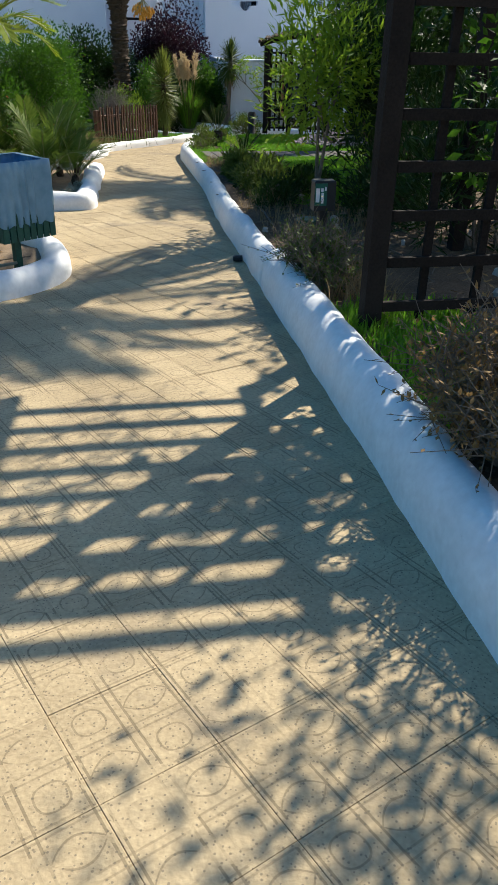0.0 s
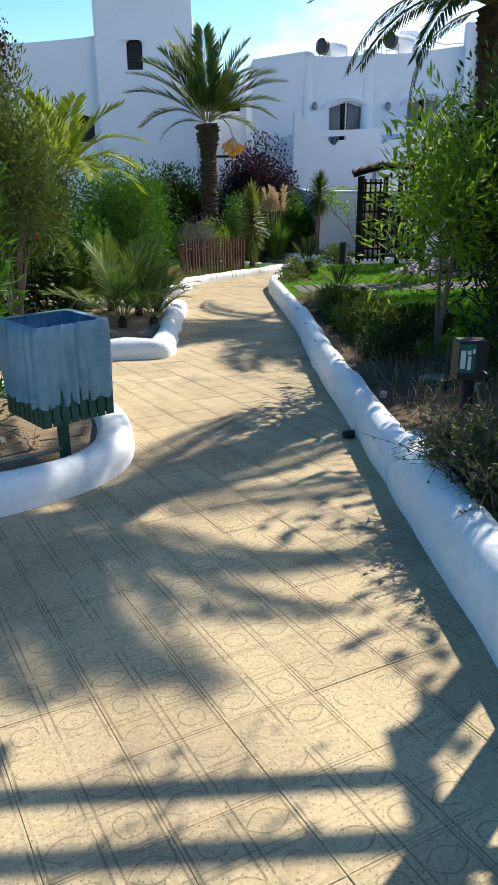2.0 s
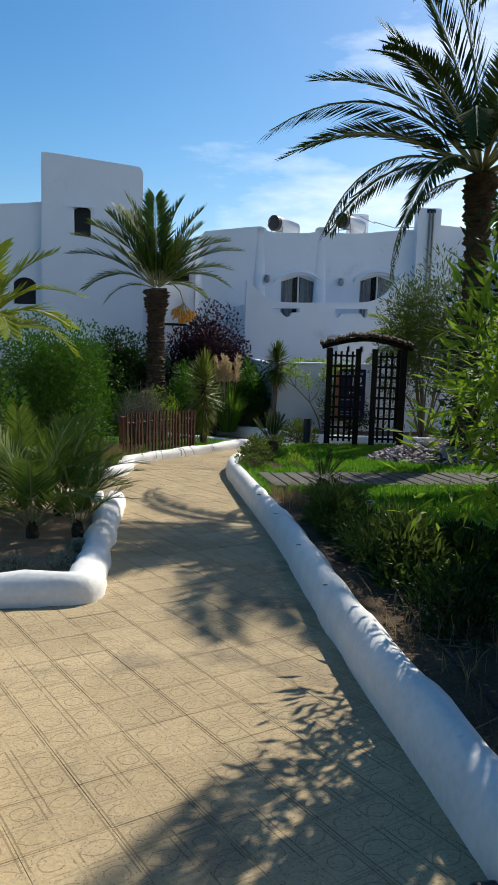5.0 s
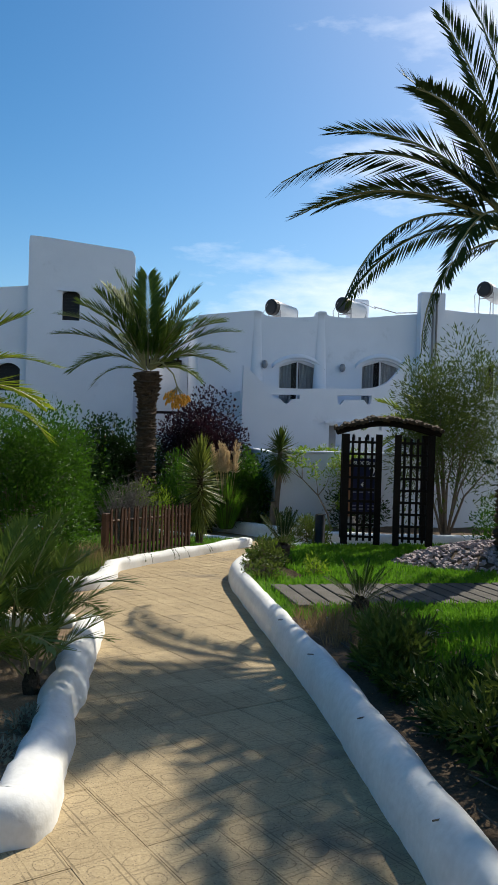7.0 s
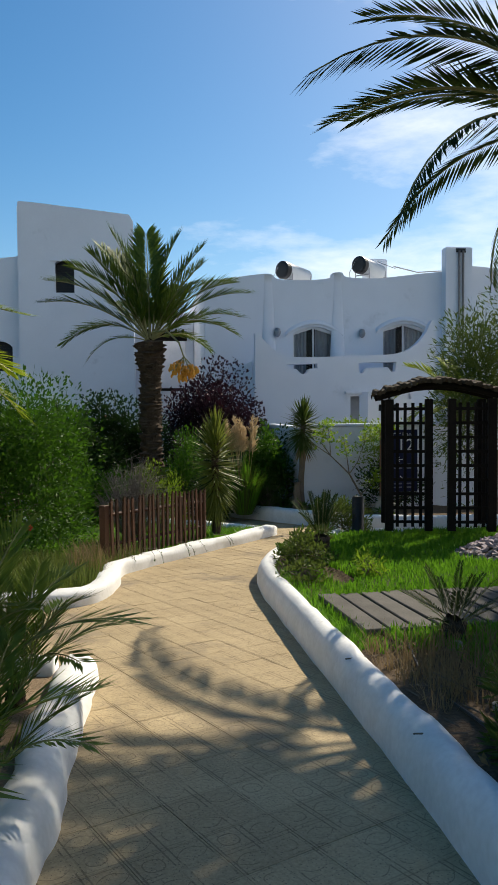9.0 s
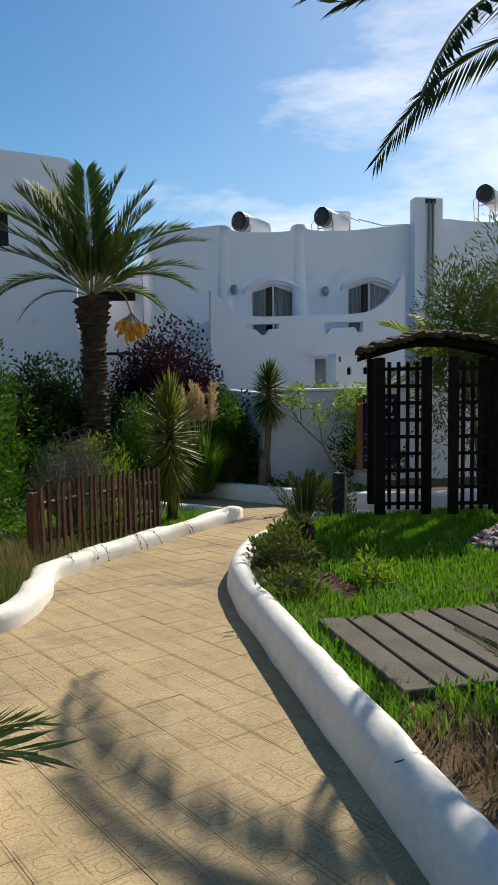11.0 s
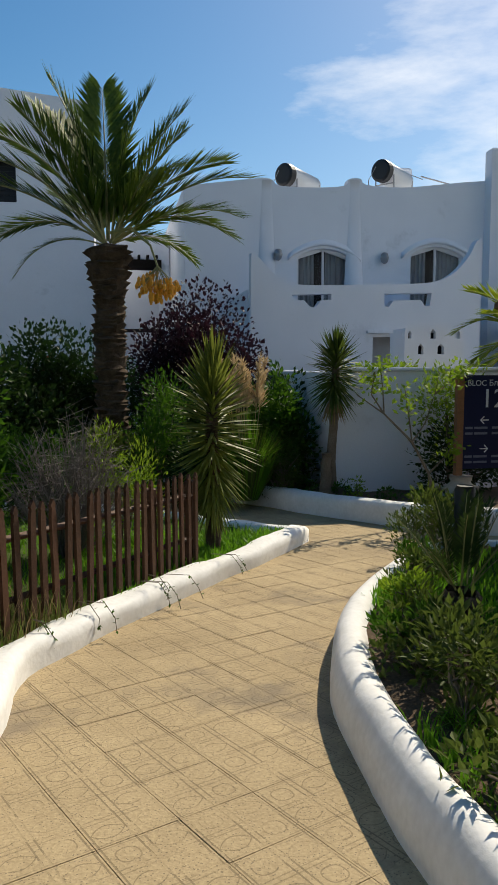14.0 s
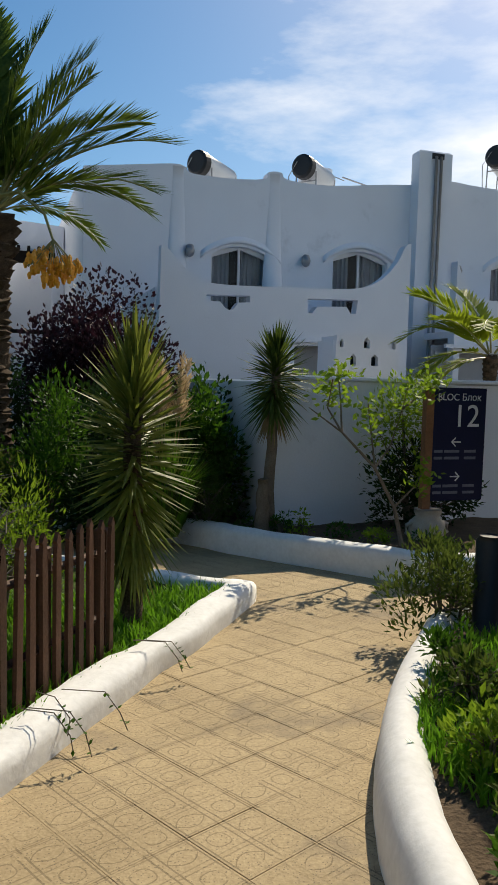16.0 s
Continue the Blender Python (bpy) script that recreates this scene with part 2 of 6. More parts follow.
def tile_material():
    """Cast concrete tile: ochre-grey grains and a pressed pattern of rings and lines, laid out in the tile's own uv."""
    m = material("cast_concrete_tile", (0.330, 0.252, 0.145), (0.545, 0.426, 0.254), 0.85, 1.6, 75, 0.9, 0.2, vary=0.12, contrast=0.42, dist=0.006, stain=(0.25, 0.20, 0.135, 1.1, 0.54))
    n, l = m.node_tree.nodes, m.node_tree.links
    b = n["Principled BSDF"]
    old = b.inputs["Base Color"].links[0].from_socket
    oldn = b.inputs["Normal"].links[0].from_socket

    def op(kind, a, c=0.0, d=0.0):
        node = n.new("ShaderNodeMath")
        node.operation = kind
        for i, v in enumerate((a, c, d)):
            if isinstance(v, (int, float)):
                node.inputs[i].default_value = v
            else:
                l.new(v, node.inputs[i])
        return node.outputs[0]
    uv = n.new("ShaderNodeUVMap")
    uv.uv_map = "UVMap"
    sep = n.new("ShaderNodeSeparateXYZ")
    l.new(uv.outputs["UV"], sep.inputs[0])
    # two by two cells a tile, each with a rounded ring in it
    u, v = op("FRACT", op("MULTIPLY", sep.outputs["X"], 2.0)), op("FRACT", op("MULTIPLY", sep.outputs["Y"], 2.0))
    du, dv = op("ABSOLUTE", op("SUBTRACT", u, 0.5)), op("ABSOLUTE", op("SUBTRACT", v, 0.5))
    r = op("POWER", op("ADD", op("POWER", op("DIVIDE", du, 0.30), 2.6), op("POWER", op("DIVIDE", dv, 0.30), 2.6)), 0.385)
    ring = op("LESS_THAN", op("ABSOLUTE", op("SUBTRACT", r, 0.85)), 0.055)
    eye = op("ADD", op("DIVIDE", dv, 0.25), op("POWER", op("DIVIDE", du, 0.40), 2.0))
    eye = op("LESS_THAN", op("ABSOLUTE", op("SUBTRACT", eye, 1.0)), 0.075)
    odd = op("GREATER_THAN", op("FRACT", op("MULTIPLY", op("ADD", op("FLOOR", op("MULTIPLY", sep.outputs["X"], 2.0)), op("FLOOR", op("MULTIPLY", sep.outputs["Y"], 2.0))), 0.5)), 0.25)
    ring = op("ADD", op("MULTIPLY", ring, odd), op("MULTIPLY", eye, op("SUBTRACT", 1.0, odd)))
    line = op("LESS_THAN", op("ABSOLUTE", op("SUBTRACT", du, 0.42)), 0.022)
    line2 = op("LESS_THAN", op("ABSOLUTE", op("SUBTRACT", dv, 0.43)), 0.018)
    worn = n.new("ShaderNodeTexNoise")
    worn.inputs["Scale"].default_value = 5.0
    geo = n.new("ShaderNodeNewGeometry")
    l.new(geo.outputs["Position"], worn.inputs["Vector"])
    keep = op("GREATER_THAN", worn.outputs["Fac"], 0.48)
    g = op("MULTIPLY", op("MAXIMUM", op("MAXIMUM", op("MULTIPLY", ring, 0.8), line), op("MULTIPLY", line2, 0.6)), op("MULTIPLY_ADD", keep, 0.6, 0.22))
    mix = n.new("ShaderNodeMixRGB")
    mix.inputs["Color2"].default_value = (0.13, 0.10, 0.06, 1)
    l.new(op("MULTIPLY", g, 0.68), mix.inputs["Fac"])
    l.new(old, mix.inputs["Color1"])
    # dark pits of the aggregate
    pit = n.new("ShaderNodeTexVoronoi")
    pit.inputs["Scale"].default_value = 70.0
    l.new(geo.outputs["Position"], pit.inputs["Vector"])
    pm = n.new("ShaderNodeMixRGB")
    pm.inputs["Color2"].default_value = (0.12, 0.10, 0.075, 1)
    l.new(op("MULTIPLY", op("LESS_THAN", pit.outputs["Distance"], 0.21), 0.6), pm.inputs["Fac"])
    l.new(mix.outputs["Color"], pm.inputs["Color1"])
    l.new(pm.outputs["Color"], b.inputs["Base Color"])
    bp = n.new("ShaderNodeBump")
    bp.invert = True
    bp.inputs["Strength"].default_value, bp.inputs["Distance"].default_value = 1.0, 0.016
    l.new(g, bp.inputs["Height"])
    l.new(oldn, bp.inputs["Normal"])
    l.new(bp.outputs["Normal"], b.inputs["Normal"])
    return m


M["tile"] = tile_material()


# ---- building blocks ----
def G(y):
    """Height of the sloping garden at y."""
    return 0.06 - 0.052 * max(-12.0, min(y, 24.0))


class Shape:
    """Gathers vertices, faces and material numbers of one mesh."""
    def __init__(self, *mats):
        self.v, self.f, self.m, self.mats, self.smooth = [], [], [], mats, False

    def add(self, verts, faces, mi=0):
        o = len(self.v)
        self.v += [tuple(p) for p in verts]
        self.f += [tuple(i + o for i in f) for f in faces]
        self.m += [mi] * len(faces)

    def box(self, lo, hi, mi=0, turn=None, bevel=0.0):
        (a, b, c), (d, e, f) = lo, hi
        vs = [Vector(p) for p in ((a, b, c), (d, b, c), (d, e, c), (a, e, c), (a, b, f), (d, b, f), (d, e, f), (a, e, f))]
        if bevel:
            k = bevel
            vs = [Vector(p) for p in ((a, b, c), (d, b, c), (d, e, c), (a, e, c), (a, b, f - k), (d, b, f - k), (d, e, f - k), (a, e, f - k),
                                      (a + k, b + k, f), (d - k, b + k, f), (d - k, e - k, f), (a + k, e - k, f))]
        if turn is not None:
            vs = [turn @ p for p in vs]
        fs = [(3, 2, 1, 0), (0, 1, 5, 4), (1, 2, 6, 5), (2, 3, 7, 6), (3, 0, 4, 7)]
        fs += [(4, 5, 9, 8), (5, 6, 10, 9), (6, 7, 11, 10), (7, 4, 8, 11), (8, 9, 10, 11)] if bevel else [(4, 5, 6, 7)]
        self.add(vs, fs, mi)

    def tube(self, pts, radii, sides=6, mi=0, caps=True):
        pts = [Vector(p) for p in pts]
        rings, o = [], len(self.v)
        for i, p in enumerate(pts):
            d = (pts[min(i + 1, len(pts) - 1)] - pts[max(i - 1, 0)]).normalized()
            side = d.cross(Vector((0, 0, 1)) if abs(d.z) < 0.95 else Vector((1, 0, 0))).normalized()
            up = side.cross(d)
            r = radii[i] if isinstance(radii, (list, tuple)) else radii
            rings += [tuple(p + (side * math.cos(a) + up * math.sin(a)) * r) for a in (2 * math.pi * k / sides for k in range(sides))]
        fs = []
        for i in range(len(pts) - 1):
            for k in range(sides):
                a, b = i * sides + k, i * sides + (k + 1) % sides
                fs.append((a, b, b + sides, a + sides))
        if caps:
            fs.append(tuple(range(sides)))
            fs.append(tuple(range((len(pts) - 1) * sides, len(pts) * sides))[::-1])
        self.add(rings, fs, mi)

    def leaf(self, p, d, n, length, width, mi=0, fold=0.0):
        """A pointed blade of four triangles from p along d."""
        d = d.normalized()
        s = d.cross(n)
        s = s.normalized() if s.length > 1e-4 else Vector((1, 0, 0))
        up = s.cross(d)
        a = p + d * length * 0.45
        self.add([p, a + s * width / 2 + up * fold, p + d * length, a - s * width / 2 + up * fold], [(0, 1, 2), (0, 2, 3)], mi)

    def mesh(self, name, smooth=None):
        me = bpy.data.meshes.new(name)
        me.from_pydata(self.v, [], self.f)
        for m in self.mats:
            me.materials.append(M[m])
        me.polygons.foreach_set("material_index", self.m)
        if smooth if smooth is not None else self.smooth:
            me.polygons.foreach_set("use_smooth", [True] * len(me.polygons))
        me.update()
        return me

    def object(self, name, parent=None, smooth=None):
        ob = new(name, self.mesh(name, smooth))
        if parent is not None:
            ob.parent = parent
        return ob


def thing(name, at, label, category, group="", turn=0.0):
    e = new(name)
    e.empty_display_size = 0.1
    e.matrix_world = pose(*at, 0, 0, turn)
    return tagged(e, label, category, group)


def smooth_line(pts, step=0.12):
    """Points at even steps on a soft curve through pts (x, y)."""
    P = [Vector((*p, 0)) for p in pts]
    P = [P[0] * 2 - P[1]] + P + [P[-1] * 2 - P[-2]]
    out = []
    for i in range(1, len(P) - 2):
        a, b, c, d = P[i - 1:i + 3]
        k = max(2, int((c - b).length / step))
        for j in range(k):
            t = j / k
            out.append(0.5 * (2 * b + (c - a) * t + (2 * a - 5 * b + 4 * c - d) * t * t + (3 * b - a - 3 * c + d) * t ** 3))
    out.append(P[-2])
    return out


def kerb(name, pts, side, width, height, label, wobble=0.012, square=False, step=0.12):
    """A white kerb whose foot on the path's side runs along pts; side +1: it lies to the left of the line's way."""
    line = smooth_line(pts, step)
    n = len(line)
    if square:
        prof = [(0, -0.15), (0, 0.55), (0.03, 0.80), (0.14, 0.95), (0.30, 1.0), (0.7, 1.0), (0.88, 0.94), (0.98, 0.8), (1, 0.5), (1, -0.15)]
    else:
        prof = [(-0.02, -0.15), (0.0, 0.30), (0.04, 0.55), (0.14, 0.78), (0.30, 0.94), (0.5, 1.0), (0.7, 0.94), (0.86, 0.78), (0.97, 0.5), (1, -0.15)]
    s = Shape("kerb")
    vs, fs, k = [], [], len(prof)
    for i, p in enumerate(line):
        d = (line[min(i + 1, n - 1)] - line[max(i - 1, 0)]).normalized()
        nn = Vector((-d.y, d.x, 0)) * side
        for u, h in prof:
            q = p + nn * u * width
            w1, w2 = noise.noise(Vector((q.x * 2.1, q.y * 2.1, u * 2))), noise.noise(Vector((q.x * 7, q.y * 7, h * 3)))
            q = q + nn * (w1 * wobble * 1.6 + w2 * wobble * 0.7)
            vs.append((q.x, q.y, G(p.y) + h * height + (w1 * 1.5 + w2 * 0.8) * wobble * max(h, 0)))
    for i in range(n - 1):
        for j in range(k - 1):
            a = i * k + j
            fs.append((a, a + 1, a + k + 1, a + k))
    fs += [tuple(range(k))[::-1], tuple(range((n - 1) * k, n * k))]
    s.add(vs, fs)
    ob = s.object(name, smooth=True)
    return tagged(ob, label, "kerb", kind="structure")


def sheet(name, mats, x0, x1, y0, y1, lift, label, step=0.25, rough=0.03, left=None, right=None, ends=True):
    """A sheet of soil or turf that follows the slope; left and right: functions that give its edges at y."""
    s = Shape(*mats)
    ny, nx = max(2, int((y1 - y0) / step)), max(2, int((x1 - x0) / step))
    vs, fs = [], []
    for j in range(ny + 1):
        y = y0 + (y1 - y0) * j / ny
        a, b = left(y) if left else x0, right(y) if right else x1
        for i in range(nx + 1):
            x = a + (b - a) * i / nx
            vs.append((x, y, G(y) + lift + rough * (noise.noise(Vector((x * 1.7, y * 1.7, 3))) + 0.5 * noise.noise(Vector((x * 6, y * 6, 1))))))
    for j in range(ny):
        for i in range(nx):
            a = j * (nx + 1) + i
            fs.append((a, a + 1, a + nx + 2, a + nx + 1))
    s.add(vs, fs)
    return tagged(s.object(name, smooth=True), label, "ground", kind="structure")


def table_at(pts):
    """x of an edge at y, straight between given (y, x)."""
    def f(y):
        if y <= pts[0][0]:
            return pts[0][1]
        for (y0, xa), (y1, xb) in zip(pts, pts[1:]):
            if y <= y1:
                return xa + (xb - xa) * (y - y0) / (y1 - y0)
        return pts[-1][1]
    return f


# ---- ground ----
RIGHT = [(0.93, -4.0), (0.94, 0.0), (0.95, 1.4), (0.98, 2.8), (1.01, 4.6), (1.05, 6.3), (1.10, 8.9), (1.21, 11.2), (1.24, 14.4), (1.29, 16.2), (1.48, 17.1), (1.80, 17.85), (2.30, 18.6), (2.92, 19.36)]
right_edge = table_at([(y, x + 0.12) for x, y in RIGHT])


def ground():
    s = Shape("ground")
    ys = [-400, -60, -12, -4, 0, 4, 8, 12, 16, 20, 24, 30, 45, 80, 200, 900]
    xs = [-900, -200, -60, -20, -6, 0, 6, 20, 60, 200, 900]
    s.add([(x, y, G(y) - 0.10) for y in ys for x in xs], [(j * len(xs) + i, j * len(xs) + i + 1, (j + 1) * len(xs) + i + 1, (j + 1) * len(xs) + i) for j in range(len(ys) - 1) for i in range(len(xs) - 1)])
    tagged(s.object("ground"), "rough dry ground round the garden", "ground", kind="structure")


ground()
kerb("kerb_right", [(1.035, 5.55)] + RIGHT[5:], -1, 0.22, 0.245, "rounded white painted kerb along the path", 0.009)
kerb("kerb_near", RIGHT[:5] + [(1.025, 5.3), (1.045, 5.62), (1.10, 5.76)], -1, 0.265, 0.275, "thicker rounded white painted kerb along the path", 0.010)
kerb("kerb_return", [(2.92, 19.36), (3.2, 19.52), (3.6, 19.46), (4.3, 19.0), (5.4, 18.7), (8.0, 18.6)], -1, 0.2, 0.22, "white painted kerb of the lawn's end", 0.012)
kerb("kerb_loop", [(-5.0, 4.3), (-3.2, 4.55), (-1.9, 4.85), (-1.0, 5.28), (-0.55, 5.7), (-0.42, 6.2), (-0.52, 6.9), (-0.86, 7.5), (-1.5, 7.85), (-2.6, 8.1), (-5.0, 8.2)], 1, 0.24, 0.18, "rounded white painted kerb round a planted bed", 0.007)
kerb("kerb_left", [(-5.0, 9.53), (-2.5, 9.49), (-1.0, 9.45), (-0.45, 9.43), (-0.31, 9.54), (-0.28, 9.9), (-0.26, 11.6), (-0.21, 12.9), (-0.2, 13.25)], 1, 0.24, 0.19, "rough white painted kerb of the young palms' bed", 0.024)
kerb("kerb_far_left", [(-0.45, 13.35), (-1.2, 13.45), (-2.4, 13.4), (-5.0, 13.5)], 1, 0.2, 0.18, "white painted kerb behind the young palms", 0.014)
kerb("kerb_fence", [(-5.0, 15.3), (-2.0, 15.45), (-0.9, 15.5), (-0.42, 15.65), (-0.22, 16.1), (-0.15, 16.7), (-0.10, 17.3), (0.42, 18.18), (1.06, 19.05), (1.75, 19.95), (2.33, 20.78)], 1, 0.22, 0.15, "rough white painted kerb below the picket fence", 0.015, square=True)
kerb("kerb_fence_back", [(2.33, 20.78), (2.30, 21.0), (1.7, 21.6), (0.9, 22.6), (-0.5, 23.6), (-4.0, 24.4)], 1, 0.22, 0.14, "rough white painted kerb of the lawn's rear side", 0.018, square=True)
kerb("kerb_back", [(9.0, 20.0), (5.4, 20.35), (4.0, 20.82), (3.3, 21.8), (2.75, 22.7), (2.38, 23.5), (1.6, 24.4), (0.4, 25.1), (-4.0, 26.2)], -1, 0.22, 0.27, "smooth white painted kerb at the path's fork", 0.008, square=True)

sheet("bed_right", ("soil",), 0, 9, -4, 19.2, 0.17, "dark soil of the planted bed", left=right_edge, rough=0.05)
sheet("bed_loop", ("sandsoil",), 0, 1, 4.9, 7.85, 0.06, "dry soil with leaf litter in the bed", left=lambda y: -5.0, right=table_at([(4.9, -1.6), (5.3, -1.1), (5.7, -0.68), (6.2, -0.53), (6.9, -0.63), (7.5, -0.98), (7.85, -1.6)]), rough=0.04, step=0.2)
sheet("bed_left", ("sandsoil",), 0, 1, 9.55, 13.4, 0.07, "sandy soil of the young palms' bed", left=lambda y: -5.0, right=lambda y: -0.38, rough=0.05)
sheet("lawn_left", ("turf",), 0, 1, 15.6, 23.9, 0.06, "rough lawn behind the picket fence", left=lambda y: -6.0,
      right=table_at([(15.6, -0.75), (16.1, -0.38), (17.3, -0.26), (18.18, 0.28), (19.05, 0.92), (19.95, 1.6), (20.75, 2.2), (21.0, 2.15), (21.6, 1.6), (22.6, 0.8), (23.6, -0.6), (23.9, -2)]), rough=0.05)
sheet("bed_back", ("soil",), 0, 9, 20.3, 31.0, 0.19, "dark soil of the bed before the terrace", left=table_at([(20.3, 6.5), (20.4, 5.2), (20.9, 4.15), (21.8, 3.45), (22.7, 2.9), (23.5, 2.5), (24.4, 1.7), (25.1, 0.5), (26.2, -4.0), (31, -9)]), right=lambda y: 10.0, rough=0.04)


# ---- plants ----
R = random.Random(11)


def frond_mesh(name, length, droop, pairs, leaflet, mats, width=0.022, seed=0, vee=0.5):
    """A palm frond along +x from the origin that bends down by droop, with two rows of leaflets."""
    r = random.Random(seed)
    s = Shape(*mats)
    pts = []
    for i in range(13):
        t = i / 12
        pts.append(Vector((length * (t - 0.16 * droop * t ** 3), 0, length * (0.10 * t - 0.52 * droop * t ** 2.3))))
    s.tube(pts, [0.016 * length / 2.2 * (1.25 - t / 12 * 1.1) + 0.002 for t in range(13)], 5, 1)
    for i in range(pairs):
        t = 0.14 + 0.86 * (i + 0.5) / pairs
        k = min(11, int(t * 12))
        p = pts[k].lerp(pts[k + 1], t * 12 - k)
        d = (pts[k + 1] - pts[k]).normalized()
        up = d.cross(Vector((0, 1, 0))) * -1
        if up.z < 0 and droop < 1.2:
            up = -up
        ln = leaflet * (0.55 + 0.75 * math.sin(math.pi * min(1, 0.18 + 0.8 * t))) * r.uniform(0.85, 1.1)
        for sg in (-1, 1):
            w = d * (0.75 + 0.5 * t) + Vector((0, sg, 0)) * r.uniform(0.8, 1.05) + up * vee * r.uniform(0.4, 1.1) - Vector((0, 0, 0.22 * droop))
            s.leaf(p, w, up + Vector((r.uniform(-0.4, 0.4), 0, 0)), ln, width * r.uniform(0.8, 1.2), 0)
    return s.mesh(name)


def palm(name, at, label, trunk_h, trunk_r, meshes, fronds, lean=(0, 0), bark="bark", crown=0.5, group=""):
    """A palm: rough trunk, and fronds given as (azimuth, elevation, scale, which mesh)."""
    root = thing(name, at, label, "palm tree", group)
    s = Shape(bark)
    n = max(6, int(trunk_h / 0.07))
    r = random.Random(5)
    for i in range(n):                            # rings of old leaf bases
        t = i / n
        z = t * trunk_h
        c = Vector((lean[0] * t, lean[1] * t, z))
        rad = trunk_r * (1.15 - 0.25 * min(1, t * 3) + (0.35 * max(0, t - 0.75) / 0.25))
        k = 11
        ring = []
        for lv, out, dz in ((0, 0.80, -0.02), (1, 1.12, 0.07), (2, 0.75, 0.10)):
            for j in range(k):
                a = 2 * math.pi * (j + 0.5 * (i % 2)) / k
                q = out * rad * (1 + 0.20 * r.uniform(-1, 1))
                ring.append((c.x + q * math.cos(a), c.y + q * math.sin(a), c.z + dz + 0.035 * r.uniform(-1, 1)))
        s.add(ring, [(l * k + j, l * k + (j + 1) % k, (l + 1) * k + (j + 1) % k, (l + 1) * k + j) for l in range(2) for j in range(k)])
    s.object("trunk", root)
    top = Vector((lean[0], lean[1], trunk_h + 0.02))
    for az, el, sc, which in fronds:
        f = new("frond", meshes[which])
        f.parent = root
        f.matrix_local = Matrix.Translation(top + Vector((math.cos(radians(az)) * 0.06, math.sin(radians(az)) * 0.06, crown * 0.2 * math.sin(radians(max(el, -20)))))) @ Euler((0, radians(-el), radians(az))).to_matrix().to_4x4() @ Matrix.Rotation(r.uniform(-0.3, 0.3), 4, "X") @ Matrix.Scale(sc, 4)
    return root


def shrub(name, at, size, count, label, leaf=(0.07, 0.03), mats=("leaf", "twig"), category="shrub", clumps=16, seed=1, stems=9, upright=0.3, group="", flowers=0, low=0.0, inner=0.0):
    """A bush: forked stems from one foot, and leaves in uneven clumps round their ends."""
    r = random.Random(seed)
    root = thing(name, at, label, category, group)
    st, fo = Shape(mats[1]), Shape(mats[0], "petal")
    sx, sy, sz = size
    ends = []
    for i in range(clumps):
        a, u = 2 * math.pi * (i * 0.618 + r.uniform(-0.1, 0.1)), r.uniform(0.25, 1.0)
        h = low + (1 - low) * (1 - u * r.uniform(0.2, 0.95) * 0.9)
        if low == 0.0 and i % 3 == 0:
            u, h = r.uniform(0.5, 0.95), r.uniform(0.12, 0.55)
        c = Vector((sx * 0.78 * u * math.cos(a), sy * 0.78 * u * math.sin(a), sz * h * r.uniform(0.72, 0.96)))
        ends.append(c)
    for i, c in enumerate(ends[:max(stems, 3)]):
        m = Vector((c.x * 0.35, c.y * 0.35, c.z * 0.55)) + Vector((r.uniform(-1, 1), r.uniform(-1, 1), 0)) * 0.05
        st.tube([(r.uniform(-0.03, 0.03), r.uniform(-0.03, 0.03), -0.05), m, c], [0.012 + 0.006 * sz, 0.009 + 0.003 * sz, 0.003], 5)
        for k in range(2):
            e = ends[r.randrange(len(ends))]
            st.tube([m, m.lerp(e, 0.5) + Vector((0, 0, 0.04)), e], [0.007, 0.005, 0.002], 4)
    per = count // len(ends)
    for c in ends:
        rad = (0.34 + 0.16 * r.random())
        for k in range(per):
            d = Vector((r.gauss(0, 1), r.gauss(0, 1), r.gauss(0, 1))).normalized()
            q = r.random() ** 0.4
            p = c + Vector((d.x * sx, d.y * sy, d.z * sz * 0.6)) * rad * q
            if p.z < 0.02:
                p.z = r.uniform(0.02, 0.1)
            out = (d + Vector((0, 0, upright)) + Vector((r.gauss(0, 0.5), r.gauss(0, 0.5), r.gauss(0, 0.4))))
            ln = leaf[0] * r.uniform(0.6, 1.25)
            fo.leaf(p, out, Vector((r.gauss(0, 1), r.gauss(0, 1), 1.2)), ln, leaf[1] * r.uniform(0.7, 1.2), 0, 0.004)
    for k in range(flowers):
        c = ends[r.randrange(len(ends))]
        d = Vector((r.uniform(-1, 1), -1, r.uniform(-0.2, 1))).normalized()
        p = c + Vector((d.x * sx, d.y * sy, d.z * sz * 0.6)) * 0.46
        for j in range(5):
            a = 2 * math.pi * j / 5
            fo.leaf(p, Vector((math.cos(a), -0.5, math.sin(a))), Vector((0, -1, 0.1)), 0.05, 0.045, 1)
    st.object("stems", root)
    fo.object("leaves", root)
    return root


